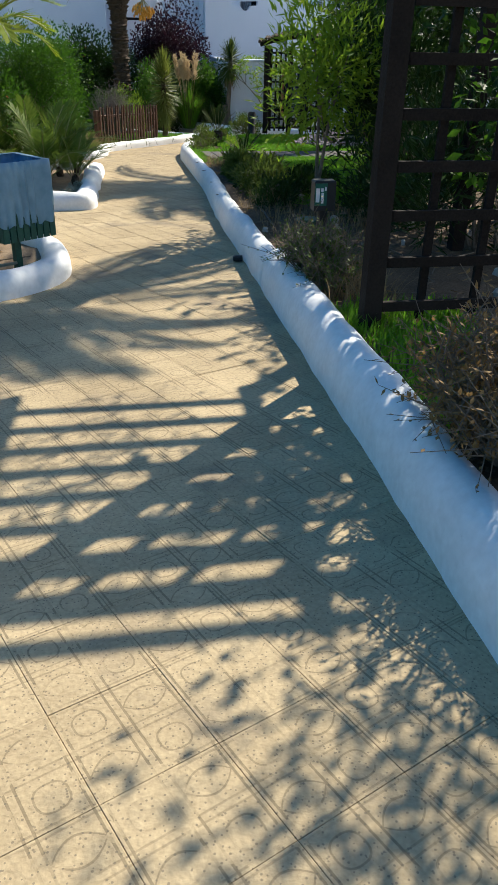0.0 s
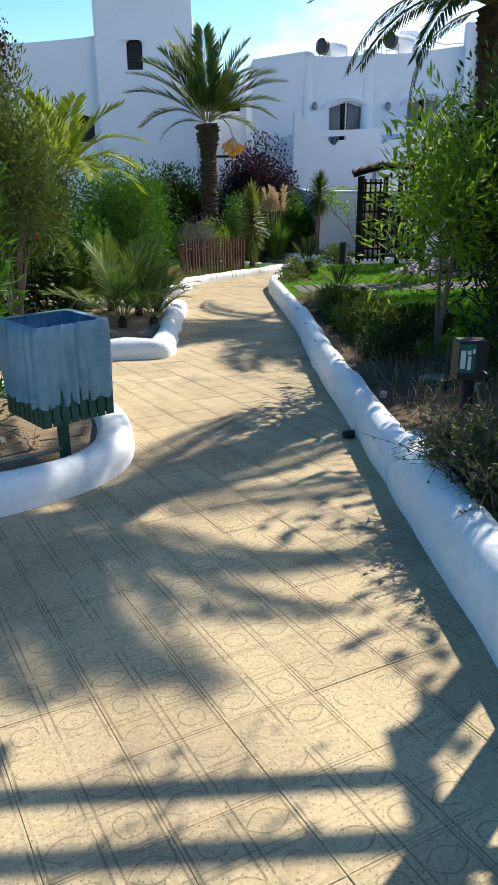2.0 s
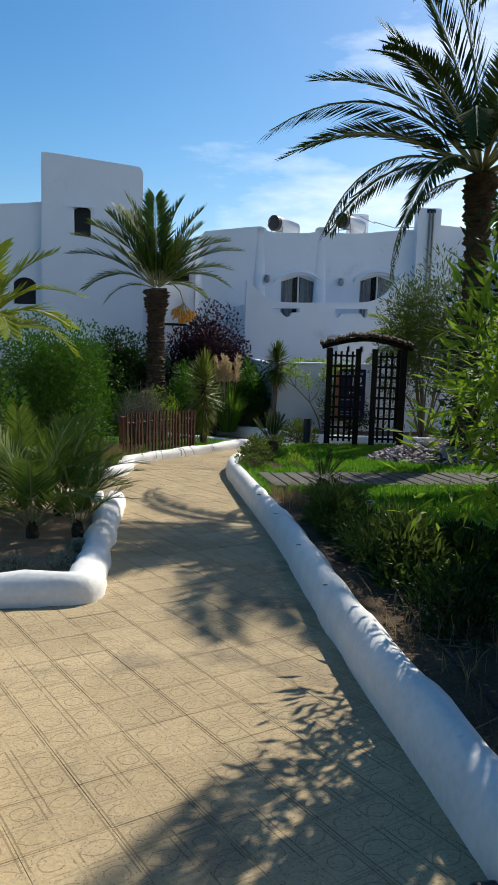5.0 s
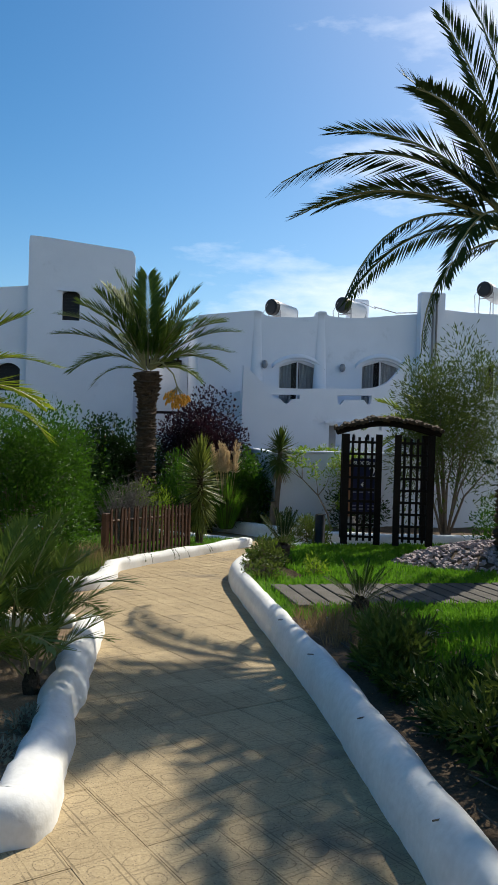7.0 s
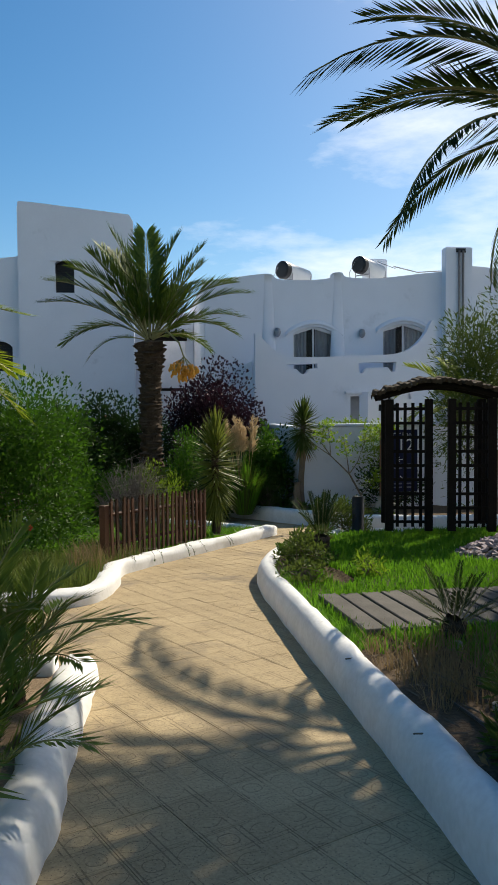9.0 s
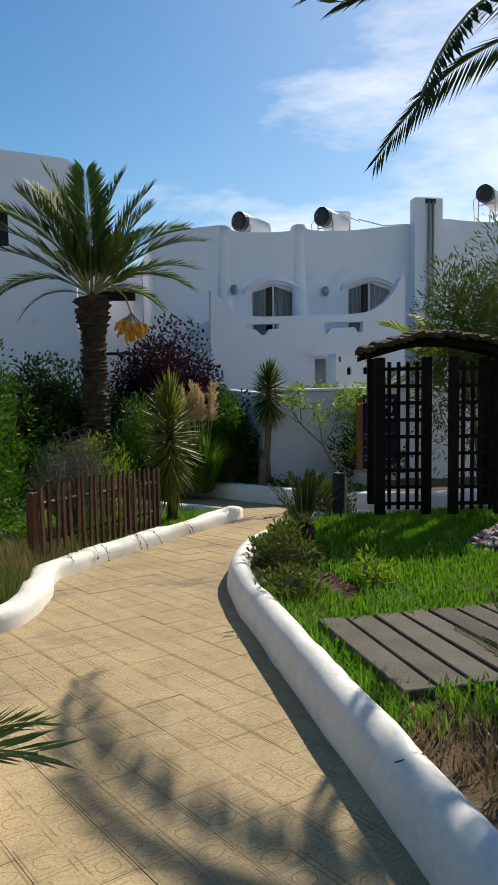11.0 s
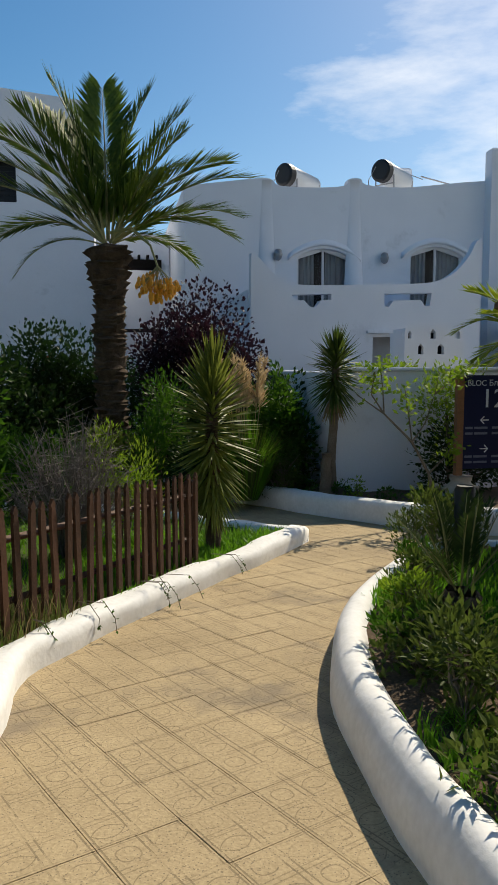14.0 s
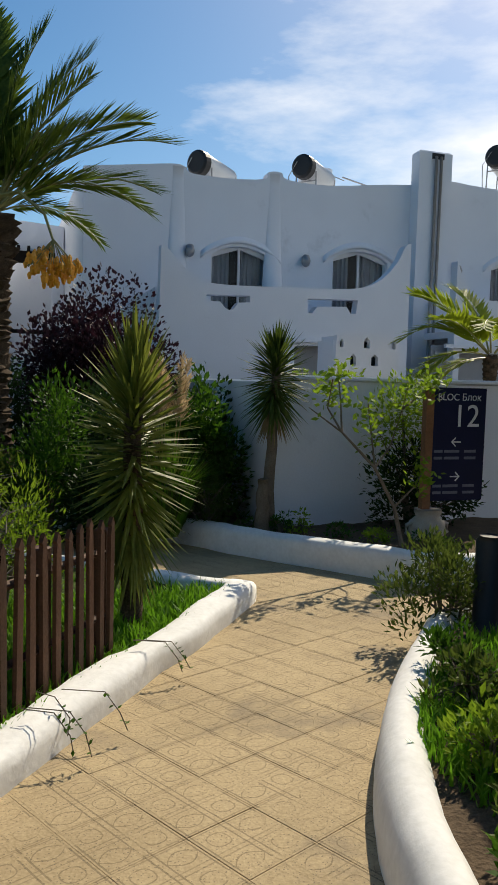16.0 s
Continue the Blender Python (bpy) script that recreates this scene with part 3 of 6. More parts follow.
def twigs(name, at, size, count, label, mat="greytwig", seed=3, leaves=0, leafmat="leafdry"):
    """A bare bush of branching twigs."""
    r = random.Random(seed)
    root = thing(name, at, label, "shrub")
    s = Shape(mat)
    lf = Shape(leafmat)
    for i in range(count):
        a, u = r.uniform(0, 2 * math.pi), r.random() ** 0.5
        e = Vector((size[0] * u * math.cos(a), size[1] * u * math.sin(a), size[2] * (1 - 0.5 * u * u) * r.uniform(0.55, 1)))
        p0 = Vector((e.x * 0.12, e.y * 0.12, 0))
        m = p0.lerp(e, 0.5) + Vector((r.uniform(-1, 1), r.uniform(-1, 1), r.uniform(0, 1))) * 0.08
        s.tube([p0, m, e], [0.007, 0.005, 0.002], 3, caps=False)
        for k in range(6):
            b = m.lerp(e, r.random())
            t = b + Vector((r.gauss(0, 1), r.gauss(0, 1), r.gauss(0.4, 0.8))) * 0.11
            s.tube([b, t], [0.003, 0.0012], 3, caps=False)
            for q in range(leaves):
                lf.leaf(b.lerp(t, r.random()), Vector((r.gauss(0, 1), r.gauss(0, 1), r.gauss(0.3, 1))), Vector((0, 0, 1)), 0.03 * r.uniform(0.6, 1.3), 0.014)
    s.object("twigs", root)
    if leaves:
        lf.object("leaves", root)
    return root


def blades(name, label, spots, height, mat, lean=0.5, width=0.006, seed=2, category="grass", lift=0.19):
    """One patch of grass blades; spots: (x, y) of each blade's foot."""
    r = random.Random(seed)
    s = Shape(mat)
    for x, y in spots:
        h = height * r.uniform(0.5, 1.15)
        a = r.uniform(0, 2 * math.pi)
        dx, dy = math.cos(a), math.sin(a)
        b = lean * h * r.random()
        z = G(y) + lift - 0.02
        w = width * r.uniform(0.7, 1.3)
        s.add([(x - dy * w, y + dx * w, z), (x + dy * w, y - dx * w, z), (x + dx * b * 0.4 + dy * w * 0.8, y + dy * b * 0.4 - dx * w * 0.8, z + h * 0.6), (x + dx * b * 0.4 - dy * w * 0.8, y + dy * b * 0.4 + dx * w * 0.8, z + h * 0.6), (x + dx * b, y + dy * b, z + h)],
              [(0, 1, 2, 3), (3, 2, 4)])
    return tagged(s.object(name), label, category, kind="stuff")


def rosette(name, at, label, trunk_h, trunk_r, count, length, width, mat, category="shrub", low=-60, bend=0.2, trunk_lean=(0, 0), crown_h=0.0, seed=4, trunkmat="bark", dead=0):
    """A sword-leaved plant: a stem with stiff blades that stand out all round its top length crown_h."""
    r = random.Random(seed)
    root = thing(name, at, label, category)
    s = Shape(trunkmat)
    n = 8
    pts = [(trunk_lean[0] * (i / n) ** 1.5 + 0.012 * math.sin(i * 2), trunk_lean[1] * i / n, trunk_h * i / n) for i in range(n + 1)]
    s.tube(pts, [trunk_r * (1.25 - 0.4 * i / n) for i in range(n + 1)], 9)
    s.object("trunk", root, smooth=True)
    f = Shape(mat, "straw")
    for i in range(count + dead):
        t = (i + 0.5) / count if i < count else -0.12
        z = trunk_h - crown_h * (1 - min(1, max(t, 0)))
        q = max(0, min(1, z / trunk_h if trunk_h else 1))
        p = Vector((trunk_lean[0] * q ** 1.5, trunk_lean[1] * q, z))
        az = i * 2.39996 + r.uniform(-0.2, 0.2)
        el = radians(low + (84 - low) * max(t, -0.1) ** 1.15 + r.uniform(-7, 7)) if t > 0 else radians(low - 14)
        d = Vector((math.cos(az) * math.cos(el), math.sin(az) * math.cos(el), math.sin(el)))
        side = Vector((-math.sin(az), math.cos(az), 0))
        ln = length * r.uniform(0.8, 1.1)
        a, b = p + d * ln * 0.45, p + d * ln - Vector((0, 0, bend * ln * r.random()))
        up = side.cross(d) * width * 0.25
        w = width * r.uniform(0.8, 1.1)
        f.add([p - side * w * 0.35, p + side * w * 0.35, a + side * w * 0.5 + up, a - up * 0.3, a - side * w * 0.5 + up, b], [(0, 1, 2, 3), (0, 3, 4), (3, 2, 5), (4, 3, 5)], 1 if i >= count else 0)
    f.object("leaves", root)
    return root


# ---- buildings ----
def wall_plate(s, outline, holes, y0, y1, mi=0):
    """Adds a wall in the x-z plane from y0 (front) to y1 (back), with holes through it."""
    bm = bmesh.new()
    edges = []
    for loop in [outline] + list(holes):
        vs = [bm.verts.new((x, y0, z)) for x, z in loop]
        edges += [bm.edges.new((vs[i], vs[(i + 1) % len(vs)])) for i in range(len(vs))]
    bmesh.ops.triangle_fill(bm, edges=edges, use_beauty=True)
    bm.verts.index_update()
    base = [(v.co.x, v.co.z) for v in bm.verts]
    faces = [[v.index for v in f.verts] for f in bm.faces]
    rim = [[v.index for v in e.verts] for e in bm.edges if len(e.link_faces) == 1]
    bm.free()
    n = len(base)
    s.add([(x, y0, z) for x, z in base] + [(x, y1, z) for x, z in base],
          faces + [[i + n for i in f[::-1]] for f in faces] + [[a, b, b + n, a + n] for a, b in rim], mi)


def arch(x0, x1, z0, z1, rise, n=10):
    """Outline of an opening with a flat curved head."""
    return [(x0, z0), (x1, z0)] + [(x1 + (x0 - x1) * i / n, z1 - rise + rise * math.sin(math.pi * i / n) ** 0.7) for i in range(n + 1)]


def curve_pts(pts, n=6):
    out = []
    P = [pts[0]] + list(pts) + [pts[-1]]
    for i in range(1, len(P) - 2):
        a, b, c, d = (Vector(p) for p in P[i - 1:i + 3])
        for j in range(n):
            t = j / n
            v = 0.5 * (2 * b + (c - a) * t + (2 * a - 5 * b + 4 * c - d) * t * t + (3 * b - a - 3 * c + d) * t ** 3)
            out.append((v.x, v.y))
    return out + [tuple(pts[-1])]


def window(parent, x0, x1, z0, z1, rise, y, curtain=True):
    """A two-leaf window in an arched opening, with its frame, panes, curtain and a room behind painted near-black for
    shade.
    """
    w = new("window")
    w.parent = parent
    f = Shape("frame")
    out = arch(x0, x1, z0, z1, rise)
    k = 0.05
    mid = (x0 + x1) / 2
    wall_plate(f, out, [arch(x0 + k, mid - k / 2, z0 + k, z1 - k, rise), arch(mid + k / 2, x1 - k, z0 + k, z1 - k, rise)] if rise < 0.01 else [[(x0 + k, z0 + k), (mid - k / 2, z0 + k), (mid - k / 2, z1 - k), (x0 + k, z1 - rise - k / 2)], [(mid + k / 2, z0 + k), (x1 - k, z0 + k), (x1 - k, z1 - rise - k / 2), (mid + k / 2, z1 - k)]], y, y + 0.06)
    f.object("frame", w)
    g = Shape("glass")
    g.add([(x0, y + 0.03, z0), (x1, y + 0.03, z0), (x1, y + 0.03, z1), (x0, y + 0.03, z1)], [(0, 1, 2, 3)])
    pane = g.object("pane", w)
    pane.visible_shadow = False
    # room lining with the indoor shade put into its colour
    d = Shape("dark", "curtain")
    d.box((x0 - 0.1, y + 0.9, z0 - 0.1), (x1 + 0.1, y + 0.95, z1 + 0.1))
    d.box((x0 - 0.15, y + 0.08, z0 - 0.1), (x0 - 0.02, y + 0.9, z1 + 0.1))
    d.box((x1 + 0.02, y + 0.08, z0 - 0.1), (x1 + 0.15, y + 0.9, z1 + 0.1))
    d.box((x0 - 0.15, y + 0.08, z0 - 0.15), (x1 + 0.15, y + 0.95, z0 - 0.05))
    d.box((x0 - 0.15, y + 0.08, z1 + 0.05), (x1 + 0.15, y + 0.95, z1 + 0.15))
    if curtain:
        for a, b in ((x0, x0 + (x1 - x0) * 0.36), (x1 - (x1 - x0) * 0.44, x1)):
            m = 14
            vs = [(a + (b - a) * i / m, y + 0.16 + 0.03 * math.sin(i * 1.9), z) for i in range(m + 1) for z in (z0, z1)]
            d.add(vs, [(2 * i, 2 * i + 2, 2 * i + 3, 2 * i + 1) for i in range(m)], 1)
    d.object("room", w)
    return w


def wall_lamp(parent, x, y, z):
    s = Shape("metal", "black")
    s.tube([(x, y, z + 0.12), (x, y - 0.05, z + 0.08), (x, y - 0.07, z), (x, y - 0.06, z - 0.1), (x, y - 0.05, z - 0.14)], [0.03, 0.09, 0.11, 0.08, 0.03], 9)
    s.object("wall_lamp", parent, smooth=True)


def house_terrace():
    """The two-storey terrace with curved balcony parapets."""
    root = thing("house", (0, 0, 0), "white limewashed two-storey terrace house with curved balconies", "house")
    s = Shape("white")
    roof = curve_pts([(2.06, 4.95), (3.0, 5.08), (3.9, 5.2), (4.15, 5.17), (4.35, 5.04), (5.2, 5.03), (5.95, 5.10), (6.05, 5.26), (6.35, 5.28), (6.5, 5.14), (7.5, 5.12), (9.0, 5.30), (10.2, 5.42), (10.6, 5.55), (11.6, 5.5), (14.0, 5.5), (18.0, 5.6)], 3)
    wins = [(4.78, 6.12, 2.0, 3.6, 0.22), (7.66, 9.05, 2.0, 3.72, 0.22), (11.9, 13.2, 2.0, 3.8, 0.22)]
    wall_plate(s, [(18.0, -1.4), (2.06, -1.4)] + roof, [arch(*w) for w in wins], 31.4, 31.7)
    s.box((2.06, 31.7, -1.4), (2.36, 39, 4.95))
    s.box((17.7, 31.7, -1.4), (18.0, 39, 5.5))
    s.box((2.06, 39, -1.4), (18, 39.3, 5.0))
    s.box((2.36, 31.7, 4.3), (17.7, 39, 4.5))
    s.object("wall", root)
    for w in wins:
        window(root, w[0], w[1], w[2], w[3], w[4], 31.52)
    for x0, x1, z0, z1, rise in wins:             # swept hoods over the windows
        hd = Shape("white")
        n, vs = 16, []
        for i in range(n + 1):
            t = i / n
            x = x0 - 0.24 + (x1 - x0 + 0.48) * t
            z = z1 - rise - 0.10 + (rise + 0.16) * math.sin(math.pi * t) ** 0.8
            vs += [(x, 31.42, z), (x, 31.33, z + 0.01), (x, 31.31, z + 0.04), (x, 31.34, z + 0.09), (x, 31.42, z + 0.18)]
        hd.add(vs, [(i * 5 + k, i * 5 + k + 1, (i + 1) * 5 + k + 1, (i + 1) * 5 + k) for i in range(n) for k in range(4)] + [(0, 1, 2, 3, 4)[::-1], tuple(n * 5 + k for k in range(5))])
        hd.object("hood", root, smooth=True)
    # swelling ribs that run down the wall
    for x, zt in ((4.02, 5.16), (6.2, 5.24)):
        rb = Shape("white")
        vs, n = [], 12
        for i in range(n + 1):
            t = i / n
            z = zt - (zt - 1.9) * t
            w = 0.17 + 0.12 * t * t
            dep = 0.03 + 0.45 * t ** 3
            for k in range(7):
                a = math.pi * k / 6
                vs.append((x - w * math.cos(a), 31.42 - dep * math.sin(a), z))
        rb.add(vs, [(i * 7 + k, i * 7 + k + 1, (i + 1) * 7 + k + 1, (i + 1) * 7 + k) for i in range(n) for k in range(6)] + [tuple(range(7))])
        rb.object("rib", root, smooth=True)
    # parapet with its sweeping top, niches and ground-floor opening
    b = Shape("white")
    top = curve_pts([(3.36, 3.22), (3.5, 3.16), (3.72, 2.92), (4.0, 2.7), (4.35, 2.57), (5.2, 2.56), (6.2, 2.60), (7.2, 2.63), (7.75, 2.72), (8.15, 2.95), (8.45, 3.3), (8.6, 3.6), (8.74, 3.68)], 4)
    n1 = [(4.27, 2.22), (4.55, 2.22), (4.66, 2.10), (4.75, 2.06), (4.84, 2.10), (4.92, 2.22), (5.17, 2.24), (5.17, 2.37), (4.27, 2.34)]
    n2 = [(6.42, 2.10), (6.52, 2.10), (6.62, 2.24), (7.28, 2.27), (7.38, 2.13), (7.50, 2.14), (7.54, 2.42), (6.40, 2.39)]
    door = [(6.15, -1.35), (7.15, -1.35), (7.15, 1.45), (6.15, 1.42)]
    wall_plate(b, [(8.74, -1.4), (3.3, -1.4)] + top, [n1, n2, door], 29.8, 30.05)
    b.box((3.302, 30.05, -1.4), (3.55, 31.4, 2.45))
    b.box((3.55, 30.05, 1.75), (8.74, 31.4, 1.9))
    b.box((6.0, 29.72, 1.50), (7.3, 29.798, 1.56))
    b.object("balcony", root)
    dk = Shape("shutter")
    dk.box((6.0, 30.25, -1.35), (7.3, 30.3, 1.6))
    for i in range(20):
        dk.box((6.05, 30.235, -1.3 + i * 0.14), (7.25, 30.249, -1.2 + i * 0.14))
    dk.object("shutter", root)
    # pier with two rain pipes
    p = Shape("white", "dark")
    p.box((9.58, 31.05, -1.4), (10.44, 31.4, 6.08), 0, None, 0.04)
    p.box((9.90, 31.04, 5.90), (10.22, 31.052, 6.03), 1)
    p.object("pier", root)
    pp = Shape("metal")
    for x in (9.99, 10.12):
        pp.tube([(x, 31.0, -1.3), (x, 31.0, 5.95)], 0.035, 7)
    pp.object("rain_pipe", root, smooth=True)
    b2 = Shape("white")
    top2 = curve_pts([(9.9, 3.4), (10.1, 3.0), (10.5, 2.66), (11.2, 2.6), (13.5, 2.65), (14.2, 3.1), (14.5, 3.7)], 4)
    d2 = [(10.05, -1.35), (11.6, -1.35), (11.6, 1.45), (10.05, 1.42)]
    wall_plate(b2, [(14.5, -1.4), (9.9, -1.4)] + top2, [d2], 29.8, 30.05)
    b2.box((9.9, 30.05, 1.75), (14.5, 31.4, 1.9))
    b2.box((9.65, 29.72, 1.52), (11.7, 29.798, 1.6))
    b2.object("balcony", root)
    d3 = Shape("shutter")
    d3.box((9.6, 30.25, -1.35), (11.8, 30.3, 1.6))
    for i in range(20):
        d3.box((9.7, 30.235, -1.3 + i * 0.14), (11.65, 30.249, -1.2 + i * 0.14))
    d3.object("shutter", root)
    for x, z in ((4.28, 3.42), (6.95, 3.40), (10.9, 3.45)):
        wall_lamp(root, x, 31.37, z)


def house_tower():
    root = thing("house", (0, 0, 0), "white limewashed tower house with a small arched window", "house")
    s = Shape("white")
    out = curve_pts([(-3.7, 7.3), (-3.68, 7.62), (-3.5, 7.72), (-2.0, 7.58), (-0.4, 7.42), (-0.16, 7.36), (-0.06, 7.1)], 5)
    w1 = arch(-2.55, -1.95, 4.86, 5.92, 0.14)
    wall_plate(s, [(-0.06, -1.4), (-3.7, -1.4)] + out, [w1], 33.5, 33.85)
    s.box((-0.36, 33.85, -1.4), (-0.062, 39, 7.3))
    s.box((-3.7, 33.85, -1.4), (-3.4, 39, 7.3))
    s.box((-3.4, 38.7, -1.4), (-0.36, 39, 7.2))
    s.box((-3.4, 33.85, 6.6), (-0.36, 38.7, 6.8))
    s.box((-2.7, 33.44, 5.86), (-1.82, 33.498, 5.92))
    s.object("wall", root)
    g = Shape("white")
    out2 = curve_pts([(-12.0, 5.6), (-8.0, 5.72), (-6.0, 5.82), (-4.4, 5.95), (-3.72, 6.03)], 4)
    w2 = arch(-4.75, -3.95, 2.35, 3.32, 0.2)
    w3 = arch(-7.2, -6.2, 2.35, 3.4, 0.2)
    wall_plate(g, [(-3.72, -1.4), (-12.0, -1.4)] + out2, [w2, w3], 33.7, 34.0)
    g.box((-12, 34, 5.0), (-3.72, 39, 5.2))
    g.object("wing_wall", root)
    for lo, hi in (((-2.7, 33.75, 4.7), (-1.8, 33.8, 6.1)), ((-4.9, 33.9, 2.2), (-3.8, 33.95, 3.5)), ((-7.4, 33.9, 2.2), (-6.0, 33.95, 3.6))):
        d = Shape("dark")
        d.box(lo, hi)
        n = 12
        for i in range(n):
            z = lo[2] + (hi[2] - lo[2]) * (i + 0.2) / n
            d.box((lo[0], lo[1] - 0.02, z), (hi[0], lo[1] - 0.002, z + 0.06))
        d.object("shutter", root)
    # set-back part with a shaded loggia between tower and terrace
    k = Shape("white", "dark", "darkwood")
    wall_plate(k, [(2.04, -1.4), (-0.058, -1.4), (-0.058, 4.5), (1.0, 4.62), (2.04, 4.55)], [[(0.35, 1.0), (1.75, 1.0), (1.75, 3.75), (0.35, 3.75)]], 36.0, 36.3)
    k.box((0.2, 37.2, 0.9), (1.9, 37.3, 3.9), 0)
    k.box((0.2, 36.3, 0.85), (1.9, 37.2, 0.95), 0)
    k.box((0.3, 35.9, 3.55), (1.8, 36.02, 3.85), 2)
    for i in range(6):
        k.box((0.36 + i * 0.25, 35.6, 3.86), (0.43 + i * 0.25, 36.2, 3.94), 2)
    k.box((0.35, 35.96, 1.75), (1.75, 36.04, 1.85), 2)
    k.object("loggia", root)


def house_left():
    root = thing("house", (0, 0, 0), "white limewashed house wall above the garden bushes", "house")
    s = Shape("white")
    s.box((-10, 13.4, -1.2), (-2.97, 13.65, 6.0), 0, None, 0.05)
    s.box((-10, 13.65, -1.2), (-9.7, 20.0, 5.9))
    s.box((-9.7, 13.65, 5.6), (-4.5, 20.0, 5.8))
    s.object("wall", root)


def water_heater(at, turn):
    root = thing("solar_water_heater", at, "white cylindrical solar water tank on the roof", "water heater", "solar water heaters on the roof", turn)
    s = Shape("tank")
    s.tube([(0.0, -0.10, 0.40), (0.0, 0.0, 0.40), (0, 0.02, 0.40), (0, 1.05, 0.27)], [0.25, 0.26, 0.27, 0.27], 20)
    s.object("tank", root, smooth=True)
    c = Shape("black")
    c.tube([(0, -0.14, 0.40), (0, -0.10, 0.40), (0, 0.06, 0.40)], [0.22, 0.275, 0.28], 20)
    c.object("end_cap", root)
    for y in (0.1, 1.0):
        g = Shape("metal")
        g.tube([(-0.28, y, -0.6), (-0.26, y, 0.3)], 0.018, 5)
        g.tube([(0.28, y, -0.6), (0.26, y, 0.3)], 0.018, 5)
        g.tube([(-0.27, y, 0.1), (0.27, y, 0.1)], 0.018, 5)
        g.object("stand", root)
    g = Shape("metal")
    g.tube([(-0.3, -0.12, -0.4), (-0.32, -0.15, 0.2), (-0.1, -0.16, 0.5)], 0.012, 5)
    g.object("pipe", root)
    return root


house_terrace()
house_tower()
house_left()
wh = water_heater((4.62, 31.95, 5.02), -52)
copy_thing(wh, pose(7.1, 31.95, 5.22, 0, 0, -52))
copy_thing(wh, pose(12.3, 31.95, 6.05, 0, 0, -52))


def roof_box():
    root = thing("roof_stack", (8.15, 33.5, 4.75), "white rendered stack on the flat roof", "chimney")
    s = Shape("white")
    s.box((-0.35, 0, 0), (0.35, 0.6, 1.4), 0, None, 0.05)
    s.object("stack", root)
    p = Shape("metal")
    p.tube([(0.4, -0.5, 1.05), (1.2, -0.6, 0.85), (2.6, -0.6, 0.95)], 0.02, 5)
    p.tube([(0.0, 0, 1.3), (0.5, -0.4, 1.0)], 0.012, 5)
    p.object("pipe", root)


roof_box()


# ---- the back bed: terrace wall, box, sign ----
def terrace_wall():
    s = Shape("white")
    s.box((3.32, 23.4, -1.4), (12.0, 23.6, 0.72), 0, None, 0.02)
    s.box((3.322, 23.6, -1.4), (3.52, 29.7, 0.70), 0, None, 0.02)
    tagged(s.object("wall_terrace"), "plain white rendered terrace wall", "wall", kind="structure")
    c = Shape("white")
    c.box((3.28, 23.36, 0.72), (12.0, 23.64, 0.765), 0, None, 0.015)
    tagged(c.object("trim_terrace"), "white coping on the terrace wall", "coping", kind="structure")


def fire_house():
    root = thing("outdoor_oven", (6.48, 27.2, 0.80), "small white rendered oven hut with dark openings", "oven")
    s = Shape("white")
    top = curve_pts([(-0.56, 0.0), (-0.55, 0.50), (-0.48, 0.57), (0.0, 0.60), (0.48, 0.57), (0.55, 0.50), (0.56, 0.0)], 5)
    holes = [[(x, z), (x + w, z), (x + w, z + h * 0.7), (x + w / 2, z + h), (x, z + h * 0.7)] for x, z, w, h in ((-0.30, 0.16, 0.10, 0.16), (0.07, 0.16, 0.12, 0.16), (-0.07, 0.40, 0.10, 0.15), (-0.49, 0.40, 0.06, 0.12), (0.42, 0.40, 0.08, 0.13))]
    wall_plate(s, top, holes, 0.0, 0.1)
    s.box((-0.56, 0.1, 0), (-0.46, 0.7, 0.5))
    s.box((0.46, 0.1, 0), (0.56, 0.7, 0.5))
    s.box((-0.46, 0.6, 0), (0.46, 0.7, 0.52))
    s.box((-0.5, 0.1, 0.50), (0.5, 0.7, 0.56))
    s.box((-0.56, 0.0, -1.4), (0.56, 0.7, -0.002))
    s.object("body", root)
    # near-black sheet that stands in for the shade behind the holes
    d = Shape("dark")
    d.box((-0.45, 0.15, 0.0), (0.45, 0.17, 0.49))
    d.object("inside", root)
    root.scale = (1.08, 1.1, 1.25)


def text_mesh(body, size, mat, parent, m):
    c = bpy.data.curves.new("lettering", "FONT")
    c.body, c.size, c.extrude = body, size, 0.001
    tmp = bpy.data.objects.new("lettering", c)
    me = bpy.data.meshes.new_from_object(tmp)
    bpy.data.objects.remove(tmp)
    me.materials.clear()
    me.materials.append(M[mat])
    bm = bmesh.new()
    bm.from_mesh(me)
    left = set(bm.verts)
    while left:                                   # one object for each character
        todo, island = [left.pop()], set()
        while todo:
            v = todo.pop()
            island.add(v)
            for e in v.link_edges:
                o = e.other_vert(v)
                if o in left:
                    left.discard(o)
                    todo.append(o)
        order = {v: k for k, v in enumerate(island)}
        part = bpy.data.meshes.new("letter")
        part.from_pydata([tuple(v.co) for v in island], [], [[order[v] for v in f.verts] for f in bm.faces if f.verts[0] in island])
        part.materials.append(M[mat])
        ob = new("letter", part)
        ob.parent = parent
        ob.matrix_local = m
    bm.free()


